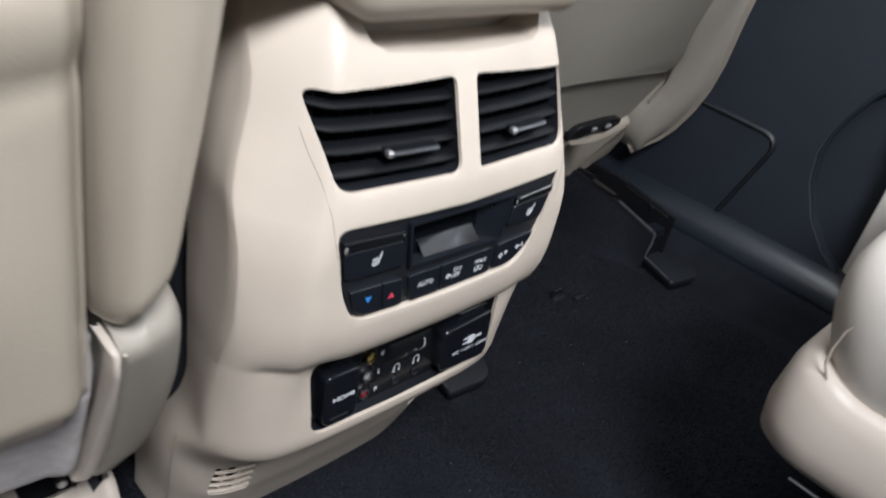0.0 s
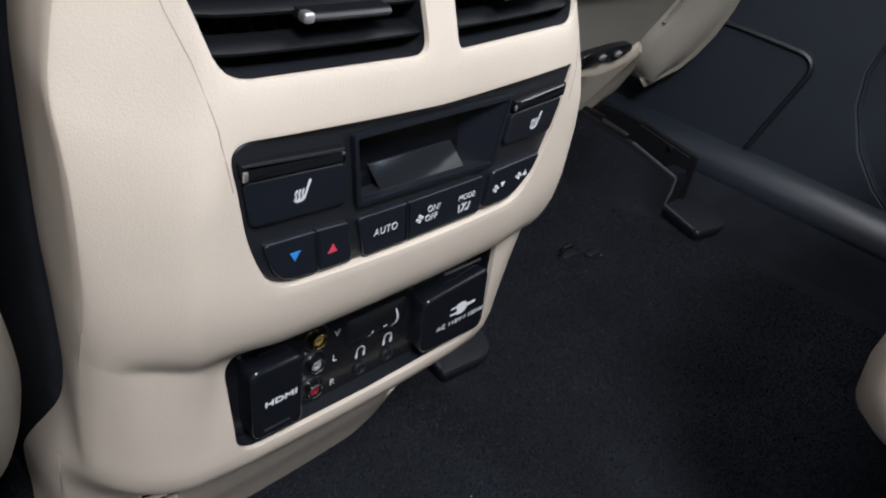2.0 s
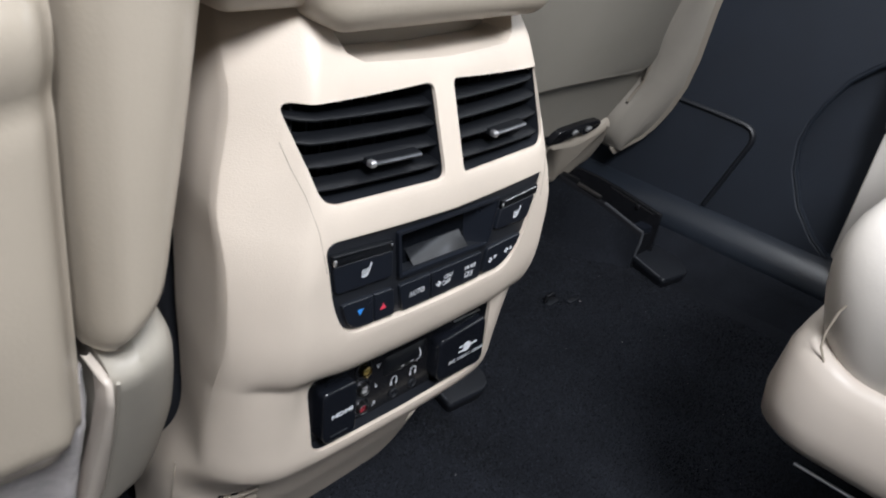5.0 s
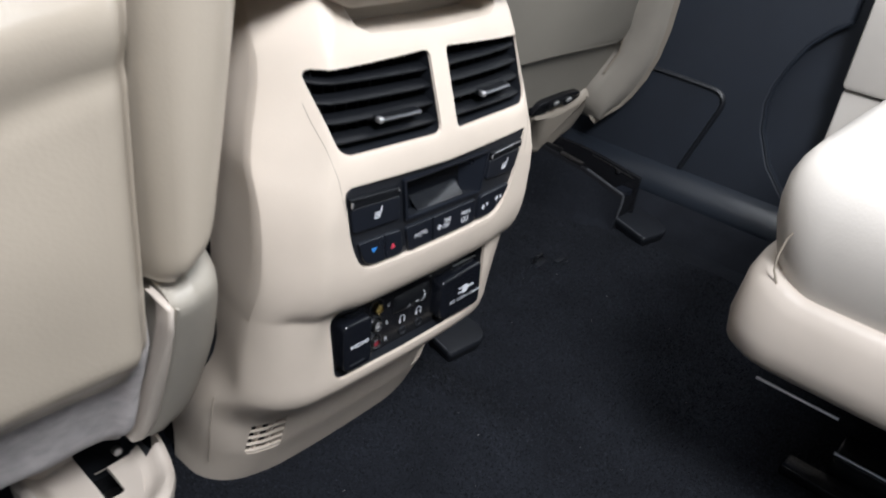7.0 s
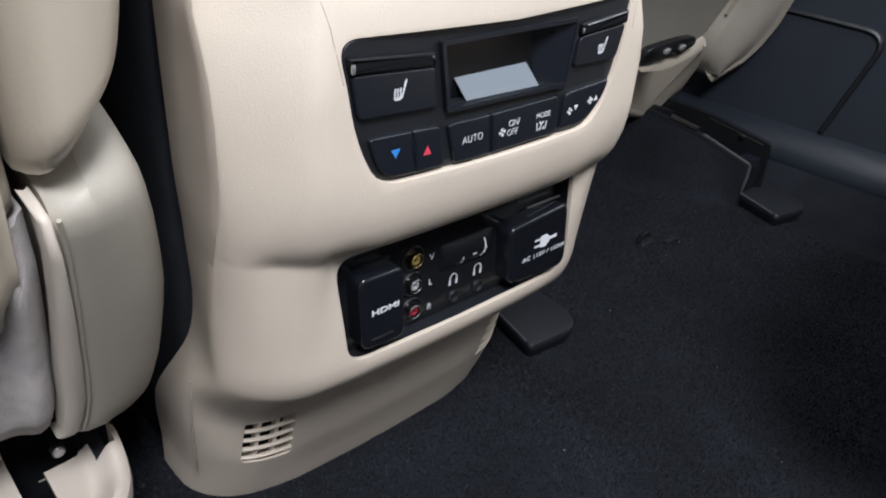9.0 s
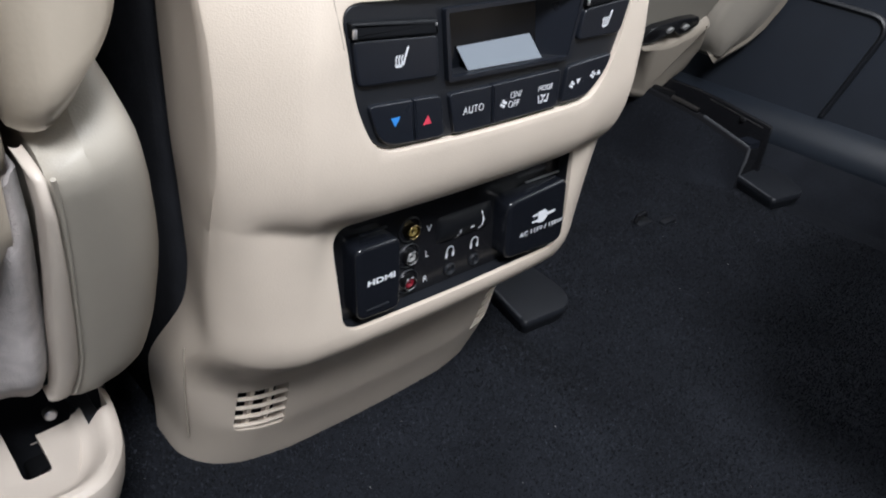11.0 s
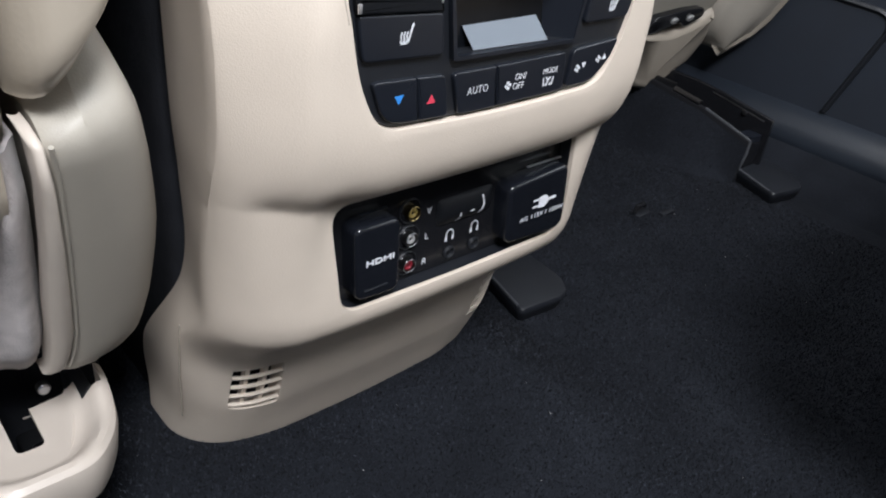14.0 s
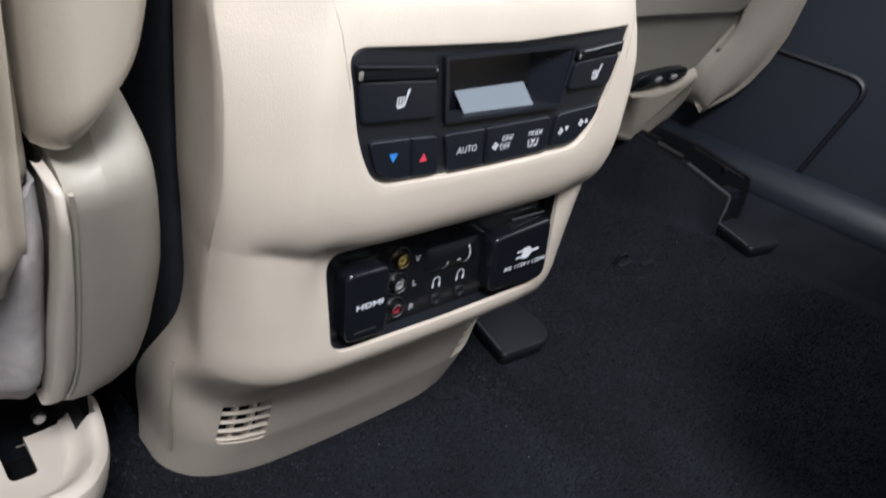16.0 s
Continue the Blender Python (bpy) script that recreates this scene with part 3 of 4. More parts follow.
def vent(poly, side):
    """One air vent: black well, vertical vanes, tilted slats and a chrome-tipped tab."""
    xs = sorted([p[0] for p in poly])
    x0, x1 = xs[0], xs[-1]
    well = part("vent", plate([(x, z) for x, z in poly], 0.060, 0.0645), dark_cavity, console, "black air vent with tilted slats")
    lining = inset(poly, 0.0004)
    ring = [[(x, front_y(x, z) + d, z) for x, z in lining] for d in (0.0021, 0.012)] + [[(x, 0.0615, z) for x, z in lining]]
    part("well", loft(ring, True, False), soft_black, well)
    for k in range(9):
        x = x0 + (x1 - x0) * (k + 0.7) / 9.4
        part("vane", boxed((x - 0.0006, 0.034, 0.370), (x + 0.0006, 0.058, 0.4235)), dark_cavity, well)

    def reach(z):
        cross = []
        for (ax, az), (bx, bz) in zip(poly, poly[1:] + poly[:1]):
            if (az - z) * (bz - z) < 0:
                cross.append(ax + (bx - ax) * (z - az) / (bz - az))
        return min(cross) + 0.0006, max(cross) - 0.0006

    for k, z in enumerate((0.4105, 0.4000, 0.3893, 0.3785)):
        a, b = reach(z)
        rings = []
        for x in ramp(a, b, 15):
            y = front_y(x, z) + 0.0045
            rings.append([(x, y, z - 0.0009), (x, y - 0.0006, z + 0.0003), (x, y + 0.0004, z + 0.0013), (x, y + 0.005, z + 0.0022), (x, y + 0.010, z + 0.0028), (x, y + 0.010, z + 0.0016), (x, y + 0.005, z + 0.0004)])
        part("slat", loft(rings), slat_black, well)
    tz = 0.3885
    tx0, tx1 = (-0.0605, -0.0265) if side < 0 else (0.0345, 0.0680)
    rings = []
    for x in ramp(tx0, tx1, 9):
        y = front_y(x, tz) - 0.0005
        rings.append([(x, y, tz - 0.0016), (x, y - 0.0012, tz), (x, y, tz + 0.0016), (x, y + 0.007, tz + 0.0022), (x, y + 0.007, tz - 0.001)])
    part("tab", loft(rings), slat_black, well)
    rings = []
    for x in ramp(tx0 + 0.0005, tx1 - 0.0005, 9):
        y = front_y(x, tz) - 0.0016
        rings.append([(x, y, tz - 0.0006), (x, y - 0.0007, tz + 0.0004), (x, y, tz + 0.0014), (x, y + 0.001, tz + 0.0004)])
    part("tab_strip", loft(rings), tab_metal, well, "dull chrome strip")
    part("tab_end", boxed((tx0 - 0.0010, front_y(tx0, tz) - 0.0028, tz - 0.0014), (tx0 + 0.0030, front_y(tx0, tz) + 0.002, tz + 0.0022), 0.0011, 3), steel, well)


vent(VENTS[0], -1)
vent(VENTS[1], 1)


# climate panel
FACE = 0.0012
climate = part("climate_panel", plate(inset(PANEL, 0.0006), FACE, 0.011, 0.0006), soft_black, console, "matt black climate panel with display")
KEY = -0.0012


def key(name, points, radius, front=KEY, mat=None, bevel=0.0009, label=""):
    return part(name, plate(rounded(points, radius, 4), front, FACE + 0.001, bevel), mat or key_black, console, label)


def seat_icon(x, z, y, flip):
    """Heated seat pictogram: a leaning backrest, a cushion and three wavy lines."""
    f = flip
    polys = [[(x + f * 0.0004, z - 0.0046), (x + f * 0.0018, z - 0.0040), (x + f * 0.0028, z - 0.0004), (x + f * 0.0046, z + 0.0052), (x + f * 0.0040, z + 0.0057), (x + f * 0.0032, z + 0.0050), (x + f * 0.0016, z - 0.0008)],
             [(x - f * 0.0034, z - 0.0050), (x + f * 0.0004, z - 0.0050), (x + f * 0.0012, z - 0.0040), (x + f * 0.0012, z - 0.0034), (x - f * 0.0040, z - 0.0036)]]
    for k in range(3):
        cx = x - f * (0.0036 - 0.0019 * k)
        polys += stroke([(cx - 0.0003, z - 0.0038), (cx + 0.0003, z - 0.0022), (cx - 0.0002, z - 0.0006), (cx + 0.0005, z + 0.0012)], 0.00095)
    return shapes([[(x + (a - x) * 0.76, z + (b - z) * 0.76) for a, b in poly] for poly in polys], y)


def fan_icon(x, z, y, r):
    polys = []
    for k in range(4):
        a = radians(90 * k + 20)
        ux, uz = math.cos(a), math.sin(a)
        polys.append([(x + 0.0002 * ux, z + 0.0002 * uz), (x + r * (0.7 * ux + 0.55 * uz), z + r * (0.7 * uz - 0.55 * ux)),
                      (x + r * ux, z + r * uz), (x + r * (0.6 * ux - 0.3 * uz), z + r * (0.6 * uz + 0.3 * ux))])
    return polys


def triangle(x, z, r, up):
    return [(x - r, z - up * r * 0.75), (x + r, z - up * r * 0.75), (x, z + up * r * 0.95)]


ON = KEY - 0.00015
k = key("seat_heat_key", [(-0.0875, 0.3408), (-0.0842, 0.3225), (-0.0432, 0.3205), (-0.0455, 0.3382)], 0.0028)
part("seat_heat_icon", seat_icon(-0.0640, 0.3315, ON, 1), print_white, k)
k = part("indicator_bar", plate(rounded([(-0.0888, 0.3478), (-0.0878, 0.3412), (-0.0458, 0.3386), (-0.0466, 0.3448)], 0.0012, 4), -0.0022, FACE, 0.0012), slat_black, console)
part("indicator_lamp", boxed((-0.0884, -0.0030, 0.3420), (-0.0868, -0.0018, 0.3456), 0.0003), steel, k)
part("indicator_lamp", boxed((-0.0486, -0.0028, 0.3424), (-0.0478, -0.0018, 0.3436), 0.0002), steel, k)
k = key("seat_heat_key", [(0.0472, 0.3388), (0.0448, 0.3240), (0.0780, 0.3240), (0.0820, 0.3412)], [0.0028, 0.0028, 0.0034, 0.0028])
part("seat_heat_icon", seat_icon(0.0650, 0.3322, ON, 1), print_white, k)
k = part("indicator_bar", plate(rounded([(0.0464, 0.3452), (0.0470, 0.3394), (0.0820, 0.3418), (0.0818, 0.3482)], 0.0012, 4), -0.0022, FACE, 0.0012), slat_black, console)
part("indicator_lamp", boxed((0.0462, -0.0028, 0.3408), (0.0474, -0.0018, 0.3432), 0.0003), steel, k)
part("indicator_edge", tube([(0.0490, -0.0025, 0.3444), (0.0790, -0.0024, 0.3474)], 0.0004), chrome, k)

k = key("temperature_down_key", [(-0.0792, 0.3138), (-0.0722, 0.2950), (-0.0536, 0.2935), (-0.0568, 0.3128)], [0.003, 0.012, 0.001, 0.001], bevel=0.0007)
part("down_arrow", shapes([triangle(-0.0655, 0.3050, 0.0024, -1)], ON), print_blue, k)
k = key("temperature_up_key", [(-0.0564, 0.3128), (-0.0532, 0.2935), (-0.0375, 0.2928), (-0.0412, 0.3118)], [0.001, 0.001, 0.002, 0.002], bevel=0.0007)
part("up_arrow", shapes([triangle(-0.0480, 0.3022, 0.0023, 1)], ON), print_red, k)
k = key("auto_key", [(-0.0365, 0.3115), (-0.0312, 0.2920), (-0.0078, 0.2918), (-0.0108, 0.3112)], [0.003, 0.002, 0.0006, 0.0006], bevel=0.0007)
part("lettering", lettering("AUTO", -0.0212, 0.3022, ON, 0.0036, 1.1, 0.0124), print_white, k)
k = key("mode_key", [(-0.0104, 0.3112), (-0.0074, 0.2918), (0.0372, 0.2922), (0.0364, 0.3115)], [0.0006, 0.0006, 0.002, 0.003], bevel=0.0007)
part("lettering", lettering("ON/", 0.0057, 0.3042, ON, 0.0033, 1.0, 0.0072), print_white, k)
part("lettering", lettering("OFF", 0.0049, 0.2998, ON, 0.0033, 1.0, 0.0072), print_white, k)
part("fan_icon", shapes(fan_icon(-0.0020, 0.3008, ON, 0.0022), ON), print_white, k)
part("lettering", lettering("MODE", 0.0262, 0.3040, ON, 0.0028, 1.0, 0.0100), print_white, k)
air = stroke([(0.0220, 0.3002), (0.0227, 0.2966)], 0.0007) + stroke([(0.0290, 0.3002), (0.0283, 0.2966)], 0.0007) + stroke([(0.0240, 0.3006), (0.0253, 0.2992), (0.0267, 0.3004)], 0.0008)
air += [triangle(0.0243, 0.2968, 0.0009, -1), triangle(0.0271, 0.2972, 0.0009, 1)] + stroke([(0.0253, 0.2988), (0.0247, 0.2970)], 0.0008)
part("air_icon", shapes(air, ON), print_white, k)
k = key("fan_speed_key", [(0.0416, 0.3118), (0.0402, 0.2930), (0.0600, 0.2932), (0.0722, 0.3052), (0.0754, 0.3138)], [0.003, 0.0024, 0.014, 0.006, 0.0026])
part("fan_icon", shapes(fan_icon(0.0462, 0.3018, ON, 0.0021) + [triangle(0.0507, 0.3030, 0.0016, -1)], ON), print_white, k)
part("fan_icon", shapes(fan_icon(0.0618, 0.3046, ON, 0.0021) + [triangle(0.0663, 0.3052, 0.0016, 1)], ON), print_white, k)

# display: a framed well with a sloping screen
WINDOW = rounded([(-0.0432, 0.3482), (-0.0380, 0.3172), (0.0400, 0.3158), (0.0440, 0.3484)], 0.0012, 3)
inner = rounded([(-0.0412, 0.3464), (-0.0362, 0.3190), (0.0384, 0.3176), (0.0422, 0.3466)], 0.001, 3)
bm = bmesh.new()
r0 = [bm.verts.new((x, FACE - 0.0004, z)) for x, z in WINDOW]
r1 = [bm.verts.new((x, -0.0018, z)) for x, z in WINDOW]
r2 = [bm.verts.new((x, -0.0018, z)) for x, z in inner]
r3 = [bm.verts.new((x, FACE - 0.0004, z)) for x, z in inner]
for a, b in ((r0, r1), (r1, r2), (r2, r3)):
    for i in range(len(a)):
        j = (i + 1) % len(a)
        bm.faces.new((a[i], a[j], b[j], b[i]))
display = part("display", bm, key_black, console, "recessed climate display with a pale grey screen")
well_floor = [(-0.0390, 0.3450), (-0.0345, 0.3172), (0.0262, 0.3165), (0.0205, 0.3450)]
mouth = [(-0.0412, 0.3464), (-0.0362, 0.3190), (0.0384, 0.3176), (0.0422, 0.3466)]
cut(climate, [plate(mouth, -0.02, 0.0095)])
part("well", loft([[(x, y, z) for x, z in ring] for ring, y in ((mouth, -0.0012), (well_floor, 0.0082))], True, False), key_black, display, "", 20)
part("glass", plate(well_floor, 0.0080, 0.0092), display_glass, display)
tilted = plate([(-0.0268, 0.3284), (-0.0222, 0.3168), (0.0246, 0.3171), (0.0192, 0.3286)], 0.0, 0.0008)
for v in tilted.verts:
    v.co.y += 0.0018 + (v.co.z - 0.3168) * 0.49
part("screen", tilted, lcd_grey, display, "pale grey screen tilted upwards")

# media panel, set back behind the rim
BASE = 0.0273
FLAP = 0.0155
media = part("media_panel", plate(inset(MEDIA, 0.0006), BASE, 0.041, 0.0006), gloss_black, console, "black panel with sockets and covers")

lining = inset(MEDIA, 0.0004)
part("liner", loft([[(x, front_y(x, z) + d, z) for x, z in lining] for d in (0.0021, 0.005)] + [[(x, BASE + 0.002, z) for x, z in lining]], True, False), soft_black, media)


def cover(name, points, radius, label):
    return part(name, plate(rounded(points, radius, 5), FLAP, BASE + 0.001, 0.0024), cover_black, console, label)


k = cover("video_socket_cover", [(-0.0712, 0.2362), (-0.0685, 0.1935), (-0.0418, 0.1925), (-0.0438, 0.2355)], 0.0056, "black flip cover lettered in white")
part("lettering", lettering("HDMI", -0.0555, 0.2150, FLAP - 0.0002, 0.0032, 1.0, 0.0168, 0.0, 0.03), print_white, k)
part("finger_lip", boxed((-0.0640, FLAP - 0.0006, 0.1985), (-0.0500, FLAP + 0.001, 0.1996), 0.0004), soft_black, k)
part("hinge_edge", boxed((-0.0635, 0.0225, 0.2378), (-0.0470, 0.0245, 0.2386), 0.0003), key_black, console)
k = cover("outlet_cover", [(0.0318, 0.2310), (0.0350, 0.1935), (0.0850, 0.1905), (0.0802, 0.2345)], [0.0056, 0.0056, 0.010, 0.0056], "black power outlet cover with a white plug symbol")
part("lettering", lettering("AC 115V / 150W", 0.0625, 0.2070, FLAP - 0.0002, 0.0028, 1.12, 0.0365, 0.0, 0.0), print_white, k)
px, pz = 0.0625, 0.2150
plug = [[(px - 0.0045, pz - 0.0036), (px + 0.0006, pz - 0.0040), (px + 0.0034, pz - 0.0016), (px + 0.0034, pz + 0.0018), (px + 0.0008, pz + 0.0040), (px - 0.0045, pz + 0.0036)],
        [(px + 0.0030, pz - 0.0006), (px + 0.0098, pz - 0.0002), (px + 0.0098, pz + 0.0016), (px + 0.0030, pz + 0.0012)]]
plug += stroke([(px - 0.0088, pz + 0.0020), (px - 0.0045, pz + 0.0022)], 0.0012) + stroke([(px - 0.0088, pz - 0.0022), (px - 0.0045, pz - 0.0020)], 0.0012)
part("plug_symbol", shapes(plug, FLAP - 0.0002), print_white, k)
part("outlet_ridge", boxed((0.0525, 0.0232, 0.2352), (0.0805, 0.0244, 0.2358)), steel, console)

for z, insert, letter in ((0.2290, yellow_insert, "V"), (0.2135, white_insert, "L"), (0.1975, red_insert, "R")):
    jx = -0.0292
    jack = part("audio_socket", ring_washer(jx, z, BASE - 0.0043, BASE + 0.001, 0.0041, 0.0035), brass if letter == "V" else jack_metal, console, "round metal socket with a coloured ring")
    part("well", ring_washer(jx, z, BASE - 0.0012, BASE + 0.001, 0.0072, 0.0066), soft_black, jack)
    part("insert", ring_washer(jx, z, BASE - 0.0033, BASE + 0.001, 0.0028, 0.0012), insert, jack)
    part("bore", disc(jx, z, BASE - 0.0020, BASE + 0.0015, 0.0014), dark_cavity, jack)
    part("lettering", lettering(letter, -0.0158, z - 0.0036, BASE - 0.0002, 0.0042), print_white, media)
for x, z in ((0.0018, 0.1938), (0.0203, 0.1938)):
    jack = part("headphone_socket", ring_washer(x, z, BASE - 0.0013, BASE + 0.001, 0.0038, 0.0026), soft_black, console, "small black headphone socket")
    part("collar", ring_washer(x, z, BASE - 0.0008, BASE + 0.001, 0.0021, 0.0015), key_black, jack)
    part("bore", disc(x, z, BASE - 0.0005, BASE + 0.0012, 0.0013), dark_cavity, jack)
    arc = [(x - 0.0006 + 0.0026 * math.cos(radians(a)), z + 0.0116 + 0.0032 * math.sin(radians(a))) for a in range(-20, 201, 20)]
    band = stroke(arc, 0.0007) + stroke([arc[0], (arc[0][0], arc[0][1] - 0.0022)], 0.0014) + stroke([arc[-1], (arc[-1][0], arc[-1][1] - 0.0022)], 0.0014)
    part("headphone_symbol", shapes(band, BASE - 0.0002), print_white, media)
# rounded rocker over the headphone sockets, whose marks cannot be read
rings = []
for x in [-0.0105, -0.0104, -0.0100, -0.0092] + ramp(-0.008, 0.0272, 12) + [0.0284, 0.0292, 0.0296, 0.0297]:
    g = min(1.0, math.sqrt(max(0.0, 1 - ((x - 0.0096) / 0.0202) ** 6)) + 0.02)
    rings.append([(x, BASE + 0.0012 - 0.0046 * g * math.sin(math.pi * q / 12), 0.2215 + 0.0085 * math.cos(math.pi * q / 12)) for q in range(13)])
rocker = part("volume_rocker", loft(rings), slat_black, console, "rounded black rocker with small white marks")
marks = stroke([(0.0046, 0.2192), (0.0047, 0.2175)], 0.0009) + stroke([(0.0046, 0.2158), (0.0036, 0.2136)], 0.0009) + stroke([(0.0122, 0.2188), (0.0142, 0.2188)], 0.0011)
marks += stroke([(0.0200, 0.2262), (0.0205, 0.2242)], 0.0008) + stroke([(0.0208, 0.2232), (0.0213, 0.2204), (0.0210, 0.2176), (0.0196, 0.2148)], 0.0010)
mark_bm = shapes(marks, BASE - 0.0037)
for v in mark_bm.verts:
    v.co.y += 0.0046 * (1 - math.sqrt(max(0.0, 1 - ((v.co.z - 0.2215) / 0.0085) ** 2)))
part("rocker_marks", mark_bm, print_white, rocker)

# foot vents low on both corners
for poly, s in zip(GRILLES, (-1, 1)):
    place = (lambda x: -x) if s < 0 else (lambda x: 0.008 + x)
    # near-black plate and sheet paint the shade behind the slots
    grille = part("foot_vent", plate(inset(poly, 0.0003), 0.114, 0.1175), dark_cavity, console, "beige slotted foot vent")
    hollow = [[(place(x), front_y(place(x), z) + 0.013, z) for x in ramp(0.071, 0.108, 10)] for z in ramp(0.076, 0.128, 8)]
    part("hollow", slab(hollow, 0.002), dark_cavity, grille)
    for q in range(5):
        z = 0.1225 - 0.0092 * q
        rings = []
        for x in ramp(0.0748 + (0.1225 - z) * -0.03, 0.1043, 12):
            y = front_y(place(x), z) + 0.001
            rings.append([(place(x), y, z - 0.0011), (place(x), y - 0.0007, z), (place(x), y, z + 0.0011), (place(x), y + 0.0018, z + 0.0009), (place(x), y + 0.0018, z - 0.0009)])
        part("bar", loft(rings), plastic, grille)
    for q in range(2):
        x = 0.0855 + 0.0105 * q
        rings = []
        for z in ramp(0.0815, 0.1235, 10):
            y = front_y(place(x), z) + 0.0030
            rings.append([(place(x - 0.0014), y, z), (place(x + 0.0014), y, z), (place(x + 0.0014), y + 0.004, z), (place(x - 0.0014), y + 0.004, z)])
        part("rib", loft(rings), plastic, grille)

# armrest lid on the console
armrest = thing("armrest", "beige leather centre armrest over the console", "armrest", at=(0, 0, 0))


def cushion(x0, x1, y0, y1, z0, z1, r, steps=6, bulge=0.0):
    """A soft block with large rounded edges."""
    rings = []
    for k in range(-steps, steps + 1):
        a = k / steps * math.pi / 2
        z = (z0 + r + (math.sin(a) - 1 + 1) * r - 0.0) if k <= 0 else (z1 - r + math.sin(a) * r)
        d = r * (1 - math.cos(a))
        corner = []
        for cx, cy, start in ((x1 - r - bulge, y1 - r, 0), (x0 + r + bulge, y1 - r, 90), (x0 + r + bulge, y0 + r, 180), (x1 - r - bulge, y0 + r, 270)):
            for q in range(7):
                b = radians(start + q * 15)
                corner.append((cx + (r - d) * math.cos(b), cy + (r - d) * math.sin(b), z))
        rings.append(corner)
    return loft(rings)


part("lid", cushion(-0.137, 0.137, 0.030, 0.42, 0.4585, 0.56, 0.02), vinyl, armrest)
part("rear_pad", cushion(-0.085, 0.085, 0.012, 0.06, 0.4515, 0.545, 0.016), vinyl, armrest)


# ---- near front seat, seen from behind ----
seat = thing("front_seat", "beige leather front seat back with a map pocket beside the console", "seat", "front seats")
seat.location, seat.rotation_euler, seat.scale = (0.0082, -0.0082, 0.0069), (radians(-1.04), radians(-1.30), radians(-2.20)), (0.984, 0.984, 0.984)


def seam_x(z):
    return -0.206 + (z - 0.34) * 0.05


def pocket_y(x, z):
    """Depth of the map pocket: a padded roll on top, a crease, then a slack panel."""
    y = 0.015 - 0.005 * smooth(0.440, 0.466, z) + 0.008 * smooth(0.472, 0.490, z)
    y -= 0.005 * math.exp(-((z - 0.36) / 0.05) ** 2) * smooth(-0.21, -0.27, x)
    y += 0.0022 * math.exp(-((z - 0.4435 - (x + 0.21) * 0.12) / 0.006) ** 2)
    y += 0.012 * smooth(-0.012, 0.0, x - seam_x(z) + 0.003)
    return y + 0.0012 * noise.noise((x * 14, z * 14, 2)) + 0.02 * smooth(0.285, 0.255, z)


rows = []
for f in ramp(0.0, 1.0, 40):
    z = 0.257 + 0.233 * f
    rows.append([(x, pocket_y(x, z), z - 0.10 * f * smooth(-0.19, -0.45, x) * 0.5) for x in [seam_x(z) - 0.003 - d for d in (0.0, 0.002, 0.005, 0.009, 0.014, 0.022, 0.034, 0.05, 0.07, 0.1, 0.14, 0.2, 0.28, 0.36, 0.42)]])
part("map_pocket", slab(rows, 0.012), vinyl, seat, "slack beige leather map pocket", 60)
# recessed back in the darkened leather copy, for its shade
part("back_panel", boxed((-0.62, 0.040, 0.30), (-0.242, 0.16, 0.95), 0.012, 3), shaded_leather, seat)
part("back_edge", boxed((-0.2405, 0.034, 0.30), (-0.205, 0.16, 0.95), 0.008, 3), vinyl, seat)
rings = []
for z in [0.337, 0.3375, 0.339, 0.342, 0.347, 0.354, 0.363] + ramp(0.375, 0.95, 22):
    lift = 0.010 * (1 - smooth(0.337, 0.350, z)) ** 1.5
    fade = 1 - smooth(0.337, 0.42, z)
    a, b = seam_x(z) + 0.003, -0.1638 + (min(z, 0.62) - 0.343) * 0.172 - lift * 0.30
    y = 0.013 + lift
    ring = []
    for u in ramp(0.0, 1.0, 15):
        sag = 0.022 * ((0.30 - u) / 0.30) ** 2.2 if u < 0.30 else 0.021 * ((u - 0.30) / 0.70) ** 2.6
        ring.append((a + (b - a) * u, y - 0.006 + sag))
    ring += [(b + 0.0008, y + 0.022), (b + 0.0005, y + 0.032), (b - 0.002, y + 0.05), (b - 0.008, y + 0.08), (b - 0.018, y + 0.14), (a, y + 0.14)]
    rings.append([(px, py, z + fade * (-0.019 + 0.032 * min(1.0, max(0.0, (px - a) / (b - a))) ** 1.3)) for px, py in ring])
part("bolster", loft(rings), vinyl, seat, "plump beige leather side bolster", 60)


def cover_right(z):
    pts = [(0.150, -0.170), (0.158, -0.163), (0.170, -0.1575), (0.195, -0.1535), (0.2245, -0.1525), (0.244, -0.153), (0.262, -0.155), (0.2855, -0.1585), (0.309, -0.1635), (0.3245, -0.168), (0.343, -0.1745), (0.36, -0.180)]
    for (z0, x0), (z1, x1) in zip(pts, pts[1:]):
        if z <= z1:
            return x0 + (x1 - x0) * (max(z, z0) - z0) / (z1 - z0)
    return pts[-1][1]


def cover_rear(z):
    return 0.016 + 0.45 * max(0.0, 0.3065 - z) + 0.32 * max(0.0, z - 0.318)


